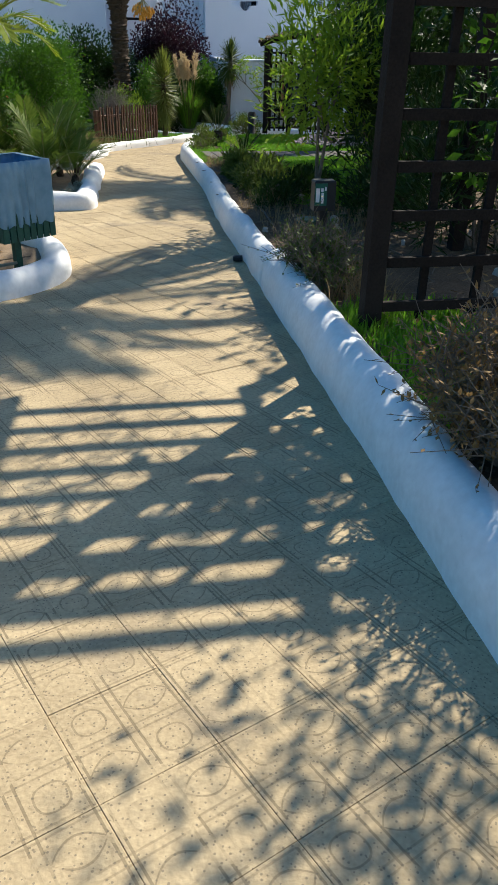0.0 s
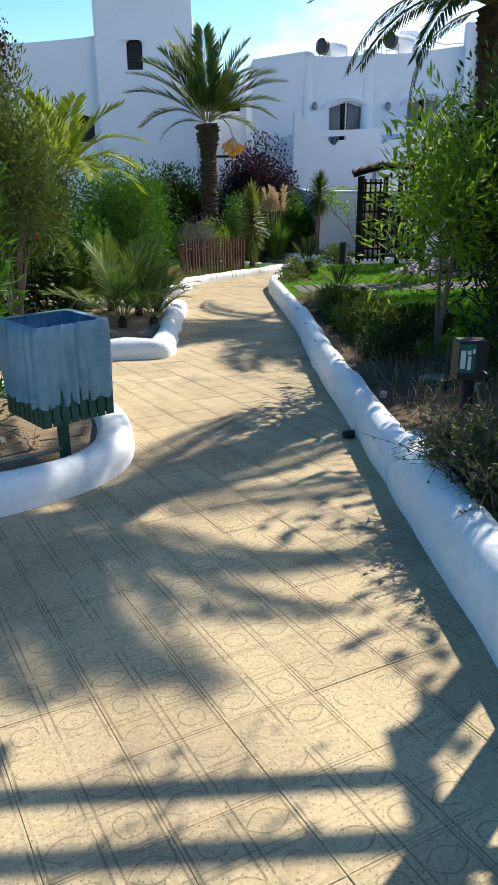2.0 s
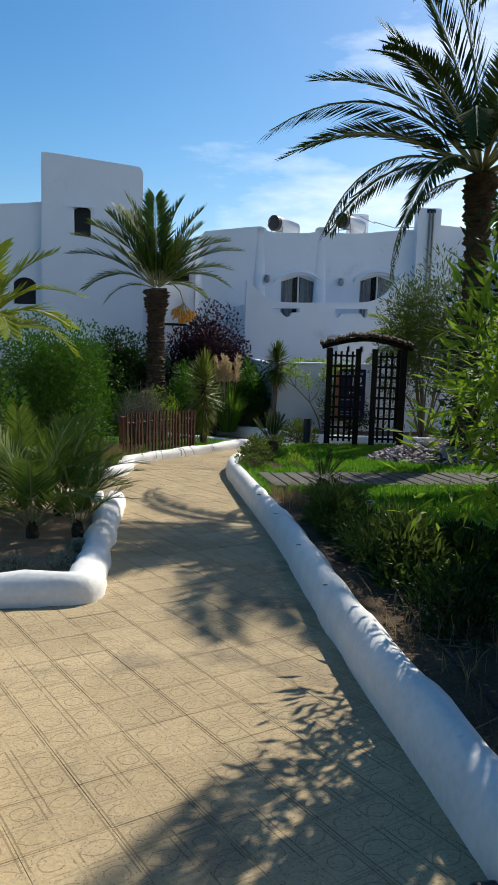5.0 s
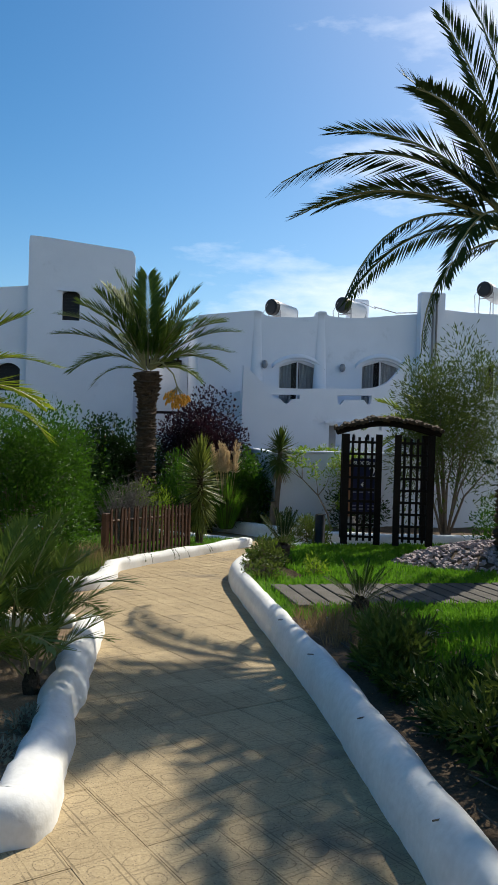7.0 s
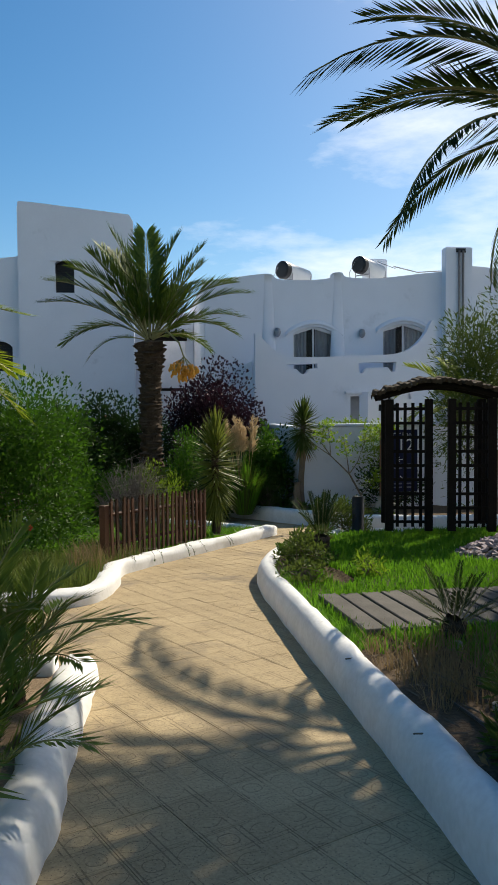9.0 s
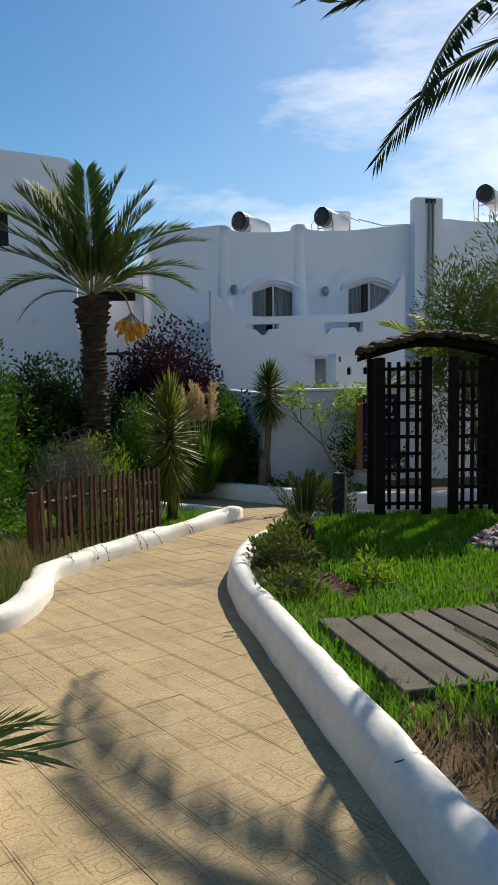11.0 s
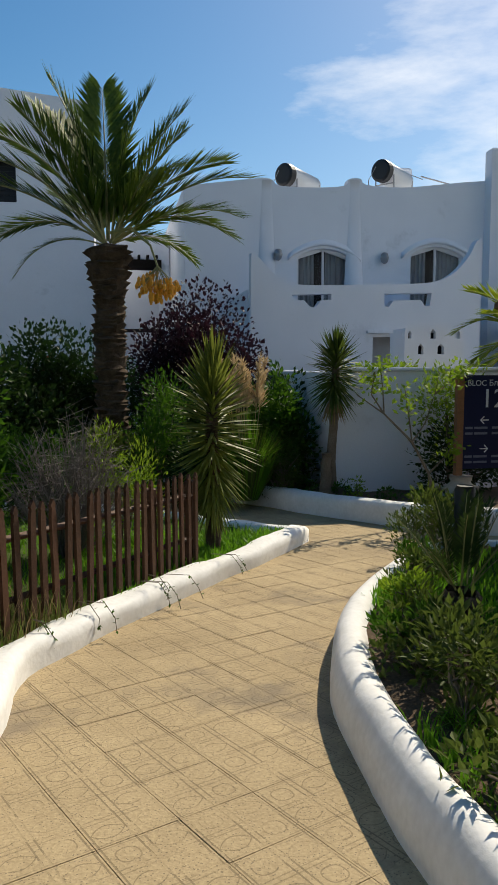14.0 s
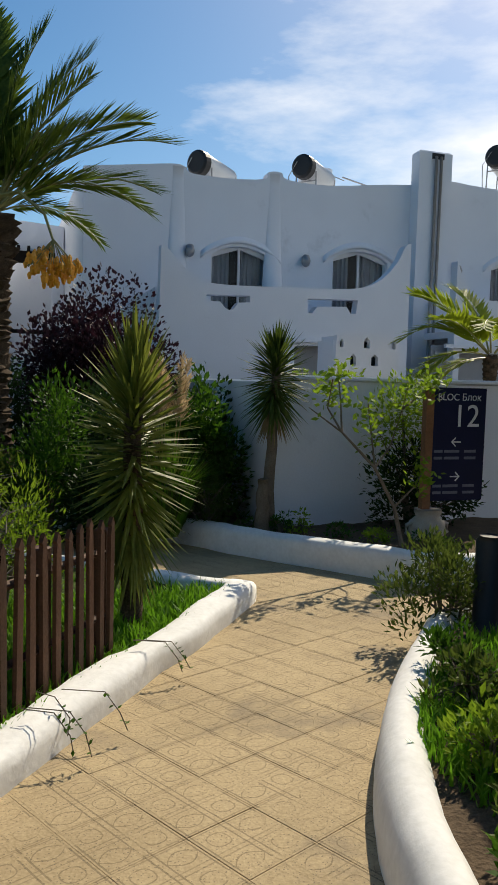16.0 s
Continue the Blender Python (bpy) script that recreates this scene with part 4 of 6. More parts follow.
def block_sign():
    root = thing("sign", (4.60, 22.1, -0.86), "navy blue block sign with white lettering on a post", "sign")
    s = Shape("signblue")
    s.box((0.03, -0.02, 0.36), (0.66, 0.02, 1.53), 0, None, 0.0)
    s.object("panel", root)
    p = Shape("postwood")
    p.box((-0.06, -0.04, 0.20), (0.028, 0.04, 1.53), 0, None, 0.01)
    p.object("post", root)
    up = lambda x, z: pose(x, -0.025, z, 90, 0, 0)
    text_mesh("BLOC Блок", 0.10, "signwhite", root, up(0.075, 1.40))
    text_mesh("12", 0.33, "signwhite", root, up(0.26, 1.13))
    text_mesh("←", 0.16, "signwhite", root, up(0.24, 0.92))
    text_mesh("→", 0.16, "signwhite", root, up(0.24, 0.56))
    for z in (0.86, 0.79, 0.50, 0.43):
        for x0, x1 in ((0.06, 0.16), (0.18, 0.36), (0.42, 0.56)):
            b = Shape("signgrey")
            b.box((x0, -0.024, z), (x1, -0.0205, z + 0.028))
            b.object("lettering", root)
    vs = [(0.15, 0.0), (0.17, 0.03), (0.15, 0.08), (0.19, 0.2), (0.185, 0.30), (0.12, 0.36), (0.14, 0.40), (0.14, 0.44)]
    root2 = thing("stone_pot", (4.62, 22.08, -1.02), "pale carved stone pot at the sign's foot", "pot")
    pr = Shape("stone")
    pr.tube([(0, 0, z) for _, z in vs], [r0 for r0, _ in vs], 14)
    pr.object("pot", root2, smooth=True)
    for sg in (-1, 1):
        h = Shape("stone")
        h.tube([(sg * 0.17, 0, 0.30), (sg * 0.24, 0, 0.28), (sg * 0.24, 0, 0.2), (sg * 0.18, 0, 0.16)], 0.022, 6)
        h.object("handle", root2, smooth=True)


terrace_wall()
fire_house()
block_sign()


# ---- woodwork ----
def pergola(at, turn, label, width=1.4, depth=0.9, height=1.85, roof=True, sides=True):
    """An arch of four posts, lattice sides and a shallow bark roof."""
    root = thing("pergola", at, label, "pergola", turn=turn)
    for sx in (-1, 1):
        x0 = sx * width / 2
        for y in (-depth / 2, depth / 2):
            panel = Shape("darkwood")
            panel.box((x0 - 0.055, y - 0.055, 0), (x0 + 0.055, y + 0.055, height), 0, None, 0.006)
            panel.object("post", root)
        x1 = x0 - sx * 0.52                       # inner post of the screen
        inner = Shape("darkwood")
        inner.box((x1 - 0.05, -depth / 2 - 0.05, 0), (x1 + 0.05, -depth / 2 + 0.05, height), 0, None, 0.006)
        inner.object("post", root)
        lat = Shape("darkwood")
        lo, hi = min(x0, x1) + 0.055, max(x0, x1) - 0.055
        bars = 4 if sides else 2
        for i in range(bars):
            x = lo + (hi - lo) * (i + 0.5) / bars
            lat.box((x - 0.02, -depth / 2 - 0.012, 0.05), (x + 0.02, -depth / 2 + 0.012, height - 0.05))
        for i in range(9):
            z = 0.12 + (height - 0.25) * i / 8
            lat.box((lo, -depth / 2 - 0.024, z - 0.02), (hi, -depth / 2 - 0.0125, z + 0.02))
        for i in range(5 if sides else 0):
            y = -depth / 2 + 0.06 + (depth - 0.12) * (i + 0.5) / 5
            lat.box((x0 - 0.012, y - 0.02, 0.05), (x0 + 0.012, y + 0.02, height - 0.05))
        for i in range(9 if sides else 0):
            z = 0.12 + (height - 0.25) * i / 8
            lat.box((x0 + 0.0125, -depth / 2 + 0.056, z - 0.02), (x0 + 0.024, depth / 2 - 0.056, z + 0.02))
        lat.object("lattice", root)
    if roof:
        r = random.Random(8)
        n = 9
        for y in (-depth / 2, depth / 2):
            beam = Shape("darkwood")
            pts = [(-width / 2 - 0.15 + (width + 0.3) * i / n, y, height + 0.02 + 0.16 * math.sin(math.pi * i / n)) for i in range(n + 1)]
            beam.tube(pts, 0.05, 6)
            beam.object("beam", root)
        th = Shape("thatch")
        for i in range(26):
            t = (i + 0.5) / 26
            x = -width / 2 - 0.18 + (width + 0.36) * t
            z = height + 0.09 + 0.16 * math.sin(math.pi * t) + r.uniform(-0.01, 0.03)
            e = r.uniform(0.02, 0.16)
            th.tube([(x, -depth / 2 - 0.1 - e, z - 0.02), (x + r.uniform(-0.03, 0.03), 0, z + 0.02), (x, depth / 2 + 0.1 + e, z - 0.02)], 0.034 * r.uniform(0.8, 1.2), 5)
        th.object("roof", root)
    return root


pergola((4.12, 18.35, G(18.3) + 0.33), -14, "black stained wooden garden arch with lattice sides and bark roof", width=1.34, depth=0.7, height=1.76)


def trellis():
    root = thing("arbour", (1.37, 3.95, G(3.95) + 0.14), "black stained wooden garden arbour with trellis front and slatted roof", "arbour")
    for x in (0.0, 1.25):
        p = Shape("darkwood")
        p.box((x - 0.052, -0.052, 0), (x + 0.052, 0.052, 2.45), 0, None, 0.006)
        p.object("post", root)
    for x in (0.30, 0.62, 0.94):
        p = Shape("darkwood")
        p.box((x - 0.022, 0.0, 0.06), (x + 0.022, 0.03, 2.4))
        p.object("upright", root)
    for i in range(10):
        p = Shape("darkwood")
        p.box((0.062, -0.033, 0.12 + i * 0.25), (1.188, -0.002, 0.175 + i * 0.25))
        p.object("slat", root)
    for x, y in ((1.25, 1.72),):
        p = Shape("darkwood")
        p.box((x - 0.05, y - 0.05, 0), (x + 0.05, y + 0.05, 2.42), 0, None, 0.006)
        p.object("post", root)
    for x0, x1 in ((0.0, 0.10), (1.12, 1.28)):
        b = Shape("darkwood")
        b.tube([(x0, -0.15, 2.46), (x1, 1.85, 2.46)], 0.055, 4)
        b.object("beam", root)
    for i in range(9):
        p = Shape("darkwood")
        y = -0.06 + i * 0.222
        p.box((-0.12 + 0.01 * i, y - 0.03, 2.51), (1.30 + 0.01 * i, y + 0.03, 2.55), 0, None, 0.006)
        p.object("roof_slat", root)


trellis()


def picket_fence(a, b, height):
    root = thing("fence", (a[0], a[1], 0), "brown stained wooden picket fence in the grass", "fence")
    L = math.hypot(b[0] - a[0], b[1] - a[1])
    az = math.atan2(b[1] - a[1], b[0] - a[0])
    n = 21
    sh = Shape("fencewood")                    # one picket, shared by all
    prof = [(-0.023, 0), (0.023, 0), (0.023, height - 0.10), (0.015, height - 0.055), (0.023, height - 0.04), (0.0, height), (-0.023, height - 0.04), (-0.015, height - 0.055), (-0.023, height - 0.10)]
    k = len(prof)
    sh.add([(x, y, z) for y in (-0.011, 0.011) for x, z in prof], [tuple(range(k))[::-1], tuple(range(k, 2 * k))] + [(i, (i + 1) % k, k + (i + 1) % k, k + i) for i in range(k)])
    me = sh.mesh("picket")
    r = random.Random(4)
    for i in range(n):
        t = (i + 0.6) / n
        y = a[1] + (b[1] - a[1]) * t
        ob = new("picket", me)
        ob.parent = root
        ob.matrix_local = pose((b[0] - a[0]) * t, y - a[1], G(y) + 0.08 + r.uniform(-0.012, 0.012), r.uniform(-1, 1), r.uniform(-1.5, 1.5), math.degrees(az))
    for dz in (0.22, height - 0.22):
        rail = Shape("fencewood")
        rail.tube([(-0.036, 0.025, G(a[1]) + 0.1 + dz), (b[0] - a[0] - 0.036, b[1] - a[1] + 0.025, G(b[1]) + 0.1 + dz)], 0.022, 4)
        rail.object("rail", root)
    for t in (0.0, 0.72, 1.0):
        po = Shape("fencewood")
        y = a[1] + (b[1] - a[1]) * t
        x = (b[0] - a[0]) * t
        po.box((-0.045, -0.035, 0), (0.045, 0.045, height - 0.02), 0, pose(x - 0.05, y - a[1] + 0.035, G(y) + 0.02, 0, 0, math.degrees(az)), 0.008)
        po.object("post", root)


picket_fence((-0.30, 17.55), (1.03, 19.5), 0.80)


def boardwalk():
    root = thing("boardwalk", (0, 0, 0), "grey weathered wooden boardwalk on the lawn", "boardwalk")
    r = random.Random(6)
    me = Shape("deck")
    me.box((-0.080, -0.625, -0.04), (0.080, 0.625, 0.0), 0, None, 0.006)
    mesh = me.mesh("plank")
    for i in range(19):
        x = 1.62 + i * 0.182
        y = 13.88 + 0.02 * i * 0.182
        ob = new("plank", mesh)
        ob.parent = root
        ob.matrix_local = pose(x, y, G(y) + 0.24 + r.uniform(-0.004, 0.004), -3, r.uniform(-0.6, 0.6), 1 + r.uniform(-0.8, 0.8))


boardwalk()


def litter_bin():
    root = thing("litter_bin", (-0.80, 6.05, G(6.02) + 0.10), "dark green slatted litter bin lined with a blue bag", "bin", turn=38)
    p = Shape("bingreen")
    p.box((-0.03, -0.03, -0.1), (0.03, 0.03, 0.42), 0, None, 0.004)
    p.object("post", root)
    s = Shape("bingreen")
    for i in range(8):
        o = -0.23 + i * 0.0657
        for q in range(4):
            m = Matrix.Rotation(q * math.pi / 2, 4, "Z")
            s.box((o - 0.026, -0.262, 0.27), (o + 0.026, -0.248, 0.86), 0, m)
    for z in (0.34, 0.78):
        for q in range(4):
            m = Matrix.Rotation(q * math.pi / 2, 4, "Z")
            s.box((-0.245, -0.247, z - 0.02), (0.245, -0.232, z + 0.02), 0, m)
    s.box((-0.245, -0.245, 0.29), (0.245, 0.245, 0.31))
    s.object("slats", root)
    b = Shape("binblue", "bininside")
    n, rows = 192, 9
    for lay, (off, mi) in enumerate(((0.272, 0), (0.222, 1))):
        vs = []
        for j in range(rows + 1):
            t = j / rows
            z = (0.395 + 0.487 * t) if lay == 0 else (0.36 + 0.522 * t)
            for i in range(n):
                a = 2 * math.pi * i / n
                c, d = math.cos(a), math.sin(a)
                k = 1 / max(abs(c), abs(d))
                k = min(k, 1.34)
                fold = 0.017 * math.sin(2 * math.pi * 26 * i / n) * (1 - 0.4 * t) * (1 if d < 0.2 and c < 0.35 else 0.25) + 0.010 * noise.noise(Vector((c * 4 + 3 * t, d * 4, t * 3)))
                q = off * k + fold + (0.012 * math.sin(math.pi * t) if lay == 0 else 0)
                vs.append((q * c, q * d, z + (0.012 * math.sin(i * 0.6) if j == 0 and lay == 0 else 0)))
        fs = [(j * n + i, j * n + (i + 1) % n, (j + 1) * n + (i + 1) % n, (j + 1) * n + i) for j in range(rows) for i in range(n)]
        b.add(vs, fs, mi)
    o = len(b.v)
    ring = [((rows * n + i), (rows * n + (i + 1) % n), ((rows + 1) * n + rows * n + (i + 1) % n), ((rows + 1) * n + rows * n + i)) for i in range(n)]
    b.f += ring
    b.m += [0] * n
    b.object("bag", root, smooth=True)
    root.scale = (0.86, 0.86, 0.90)


litter_bin()


def bollard_light():
    root = thing("bollard_light", (1.60, 6.0, G(6.0) + 0.15), "black garden bollard light with a green exit sign", "bollard light")
    s = Shape("black")
    s.tube([(0, 0, 0), (0, 0, 0.05), (0, 0, 0.06), (0, 0, 0.42)], [0.08, 0.08, 0.065, 0.065], 14)
    s.object("post", root, smooth=True)
    h = Shape("black")
    h.box((-0.13, -0.09, 0.40), (0.13, 0.09, 0.66), 0, None, 0.012)
    h.object("head", root)
    g = Shape("signgreen", "signwhite")
    g.box((-0.125, -0.102, 0.45), (0.02, -0.0905, 0.64))
    g.box((-0.115, -0.105, 0.48), (-0.07, -0.1025, 0.60), 1)
    g.box((-0.05, -0.105, 0.47), (-0.02, -0.1025, 0.56), 1)
    g.box((-0.055, -0.105, 0.57), (-0.025, -0.1025, 0.60), 1)
    g.box((-0.01, -0.105, 0.58), (0.012, -0.1025, 0.61), 1)
    g.object("exit_sign", root)
    root.scale = (0.66, 0.66, 0.88)
    b = Shape("stone")
    b.tube([(0, 0, 0.0), (0, 0, 0.09)], [0.085, 0.085], 12)
    b.object("collar", root)


bollard_light()


def stub_bollard():
    root = thing("bollard", (3.24, 19.15, G(19.15) + 0.1), "short black round garden bollard", "bollard")
    s = Shape("black")
    s.tube([(0, 0, 0), (0, 0, 0.60), (0, 0, 0.63)], [0.09, 0.09, 0.07], 16)
    s.object("post", root, smooth=True)


stub_bollard()

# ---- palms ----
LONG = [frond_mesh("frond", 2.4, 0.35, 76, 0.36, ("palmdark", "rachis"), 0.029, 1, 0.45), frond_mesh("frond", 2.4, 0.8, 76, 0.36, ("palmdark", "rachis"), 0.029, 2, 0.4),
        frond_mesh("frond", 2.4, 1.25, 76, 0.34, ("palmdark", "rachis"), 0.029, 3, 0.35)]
MID = [frond_mesh("frond", 1.75, 0.36, 62, 0.40, ("palm", "rachis"), 0.040, 4, 0.45), frond_mesh("frond", 1.75, 0.65, 62, 0.40, ("palm", "rachis"), 0.040, 5, 0.4),
       frond_mesh("frond", 1.75, 1.15, 62, 0.38, ("palm", "rachis"), 0.040, 6, 0.3)]
YOUNG = [frond_mesh("frond", 0.95, 0.45, 30, 0.24, ("palm", "rachis"), 0.022, 7, 0.35), frond_mesh("frond", 0.95, 0.9, 30, 0.24, ("palm", "rachis"), 0.022, 8, 0.3)]
ARECA = [frond_mesh("frond", 1.5, 0.6, 40, 0.36, ("areca", "rachis"), 0.058, 9, 0.4), frond_mesh("frond", 1.5, 1.1, 40, 0.36, ("areca", "rachis"), 0.058, 10, 0.3)]

big = [(184, 38, 1.30, 2), (176, 22, 1.18, 1), (170, 47, 1.12, 1), (200, 60, 1.05, 1), (168, 58, 1.18, 0), (186, 70, 1.3, 0), (174, 82, 1.35, 0), (190, 12, 1.12, 2), (182, -14, 0.78, 2), (225, 10, 0.9, 2), (150, 30, 1.1, 1), (215, 42, 1.1, 1), (130, 20, 1.05, 2), (240, 30, 1.1, 2), (258, 38, 1.1, 1), (285, 46, 1.1, 1), (272, 18, 1.0, 2)]
rb = random.Random(21)
big += [(-100 + i * 17 + rb.uniform(-6, 6), rb.choice((72, 55, 38, 20, 5)), rb.uniform(1.0, 1.2), rb.choice((0, 1, 2))) for i in range(10)]
big = [(p, q, s_ * (1.12 if q < 50 else 0.98), k) for p, q, s_, k in big]
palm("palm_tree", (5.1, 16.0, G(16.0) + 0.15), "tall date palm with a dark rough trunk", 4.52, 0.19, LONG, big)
rb = random.Random(22)
mid = [(178, 46, 1.28, 1), (186, 34, 1.22, 1), (172, 58, 1.18, 1), (168, 68, 1.15, 0), (190, 77, 1.22, 0), (100, 86, 1.24, 0), (20, 80, 1.2, 0), (8, 66, 1.2, 0), (-14, 60, 1.0, 0), (4, 50, 1.15, 1), (-6, 40, 1.25, 1), (12, 30, 1.15, 1), (-4, 34, 0.95, 2), (182, 12, 0.72, 2), (20, 22, 0.7, 2), (200, 60, 1.1, 0), (160, 30, 1.0, 2)]
mid += [(i * 30 + rb.uniform(-8, 8), rb.choice((72, 58, 44, 34)), rb.uniform(0.95, 1.15), rb.choice((0, 0, 1))) for i in range(6)]
mid = [(p, q, s_ * 1.14, k) for p, q, s_, k in mid]
palm("palm_tree", (0.32, 25.0, G(24) + 0.12), "date palm with a thick rough trunk and orange fruit", 3.60, 0.25, MID, mid)


def date_bunch():
    root = thing("date_bunch", (0.42, 24.7, 2.6), "hanging bunch of ripe orange dates on the palm", "fruit")
    s = Shape("dates", "rachis")
    r = random.Random(9)
    s.tube([(-0.05, 0.1, 0.10), (0.2, -0.15, 0.12), (0.42, -0.4, -0.1), (0.5, -0.5, -0.35)], [0.025, 0.02, 0.015, 0.012], 5, 1)
    for i in range(150):
        d = Vector((r.gauss(0, 1), r.gauss(0, 1), r.gauss(0, 1))).normalized() * r.random() ** 0.4
        p = Vector((0.5 + d.x * 0.27, -0.5 + d.y * 0.25, -0.58 + d.z * 0.17))
        s.tube([p + Vector((0, 0, 0.035)), p + Vector((0, 0, 0.01)), p - Vector((0, 0, 0.03))], [0.006, 0.024, 0.012], 5)
    for i in range(40):
        a = r.uniform(0, 6.28)
        s.tube([(0.5, -0.5, -0.33), (0.5 + 0.24 * math.cos(a), -0.5 + 0.22 * math.sin(a), -0.58)], 0.004, 3, 1, False)
    s.object("dates", root)
    root.scale = (1.15, 1.15, 1.25)


date_bunch()

young = [(i * 38 + 10, e, 1.0, k) for i, (e, k) in enumerate(((38, 0), (70, 0), (46, 1), (62, 1), (80, 0), (34, 0), (56, 1), (68, 1), (50, 1), (76, 0)))]
rb = random.Random(14)
for i, (x, y, sc) in enumerate(((-0.97, 11.26, 0.98), (-0.58, 11.3, 0.62), (-0.85, 12.3, 1.05), (-0.6, 12.6, 0.74), (-1.75, 12.6, 1.0), (-1.3, 12.9, 1.0))):
    palm("young_palm", (x, y, G(y) + 0.05), "young green feather palm in the sandy bed", 0.05, 0.045, YOUNG, [(a + i * 21, e + rb.uniform(-8, 8), s_ * sc * rb.uniform(0.85, 1.1), k) for a, e, s_, k in young], group="young palms in the bed")
palm("areca_palm", (-2.1, 14.4, G(14)), "light green feathery palm behind the bushes", 1.9, 0.07, ARECA, [(i * 43, e, 0.95, k) for i, (e, k) in enumerate(((60, 0), (35, 1), (48, 0), (25, 1), (55, 1), (40, 0), (66, 0), (30, 1), (50, 1), (20, 1), (72, 0), (44, 1), (58, 0), (33, 0)))])
palm("areca_palm", (7.4, 25.0, G(24)), "light green feathery palm on the terrace", 2.3, 0.09, ARECA, [(180, 35, 1.05, 1), (186, 8, 1.0, 1), (172, -8, 0.9, 1), (200, 30, 1.0, 0), (230, 40, 1, 1), (150, 50, 1, 0), (90, 60, 1, 0), (0, 40, 1, 1), (300, 45, 1, 1)])

# ---- sword-leaved plants ----
rosette("yucca", (1.24, 20.15, G(20.15) + 0.06), "spiky yellow-green yucca beside the picket fence", 1.66, 0.06, 420, 0.46, 0.040, "yucca", "yucca", low=-72, bend=0.12, crown_h=1.10, seed=4, dead=80)
rosette("dracaena", (3.22, 23.05, G(23.05) + 0.15), "slim dragon tree with a spiky green crown", 1.95, 0.055, 260, 0.46, 0.040, "leafolive", "dracaena", low=-50, bend=0.25, trunk_lean=(0.05, 0), crown_h=0.5, seed=5, trunkmat="twig", dead=30)
rosette("cut_trunk", (3.12, 22.95, G(22.95) + 0.15), "sawn-off pale stump beside the dragon tree", 0.62, 0.07, 0, 0.3, 0.03, "leafolive", "stump", seed=6, trunkmat="twig")
SAGO = [frond_mesh("frond", 0.72, 0.22, 34, 0.095, ("palmdark", "rachis"), 0.012, 31, 0.5), frond_mesh("frond", 0.72, 0.15, 30, 0.15, ("palm", "rachis"), 0.012, 32, 0.6)]
sago = [(i * 27.7, (20, 45, 62, 35, 52, 28, 70, 40)[i % 8], 1.0, i % 2) for i in range(16)]
palm("sago_palm", (2.14, 16.95, G(16.95) + 0.15), "low sago palm with stiff dark fronds", 0.22, 0.10, SAGO, [(p, min(80, q + 20), 0.66, 0) for p, q, s_, k in sago], group="sago palms in the lawn")
palm("sago_palm", (2.08, 13.03, G(12.9) + 0.15), "low sago palm with stiff dark fronds", 0.10, 0.07, SAGO, [(a, e, 0.5, 0) for a, e, s_, k in sago[:14]], group="sago palms in the lawn")


def pampas(at):
    root = thing("pampas_grass", at, "clump of pampas grass with cream plumes", "grass clump")
    r = random.Random(17)
    s, pl = Shape("grass", "leafolive"), Shape("plume")
    for i in range(900):
        a, u = r.uniform(0, 6.283), r.random() ** 0.6
        h = r.uniform(0.8, 1.45)
        b = Vector((0.16 * u * math.cos(a), 0.16 * u * math.sin(a), 0))
        t = Vector((0.75 * u * math.cos(a), 0.55 * u * math.sin(a), h * (1 - 0.45 * u)))
        m = b.lerp(t, 0.5) + Vector((0, 0, 0.28 * u))
        side = Vector((-math.sin(a), math.cos(a), 0)) * 0.008
        s.add([b - side, b + side, m + side, m - side, t], [(0, 1, 2, 3), (3, 2, 4)], i % 2)
    for i in range(15):
        x, y = r.uniform(-0.30, 0.34), r.uniform(-0.2, 0.2)
        top = Vector((x * 1.25, y * 1.2, r.uniform(1.55, 1.95)))
        pl.tube([(x * 0.3, y * 0.3, 0.3), (x * 0.9, y * 0.9, 1.3), tuple(top)], [0.006, 0.005, 0.003], 4)
        for k in range(130):
            t = r.random()
            p = Vector((x * 0.9, y * 0.9, 1.22)).lerp(top, t)
            d = Vector((r.gauss(0, 0.5), r.gauss(0, 0.5), 1.0))
            pl.leaf(p, d, Vector((r.gauss(0, 1), r.gauss(0, 1), 0)), 0.17 * (1.15 - 0.6 * t), 0.017)
    s.object("blades", root)
    pl.object("plumes", root)


pampas((2.12, 23.3, G(23.3) + 0.14))

# ---- bushes: the path's start ----
shrub("climbing_vine", (2.45, 4.45, G(4.3) + 0.12), (0.6, 0.35, 2.6), 2000, "green climbing vine over the dark trellis", (0.085, 0.045), ("leaf", "twig"), "vine", 26, 41, low=0.25)
shrub("climbing_vine", (2.25, 3.0, G(3) + 0.12), (0.8, 0.6, 2.75), 1500, "green climbing vine spreading over the arbour's front", (0.065, 0.032), ("leaf", "twig"), "vine", 20, 40, low=0.66, stems=4)
shrub("climbing_vine", (1.95, 4.9, G(4.9) + 2.55), (0.75, 0.95, 0.36), 700, "green climbing vine lying on the arbour's roof slats", (0.06, 0.03), ("leaf", "twig"), "vine", 18, 39, stems=5)
twigs("dry_bush", (1.36, 2.2, G(2) + 0.15), (0.36, 0.6, 0.66), 190, "brown dry bush with small withered leaves", "twig", 42, 5, "leafdry")
twigs("dry_bush", (1.32, 5.0, G(5) + 0.15), (0.24, 0.5, 0.42), 120, "thin brown-green dry bush spilling over the kerb", "twig", 43, 6, "leafolive")
shrub("oleander", (3.15, 8.7, G(8.6) + 0.1), (0.95, 1.2, 2.35), 8000, "dark green oleander with long narrow leaves", (0.16, 0.026), ("leafdark", "twig"), "shrub", 24, 44, upright=0.8)
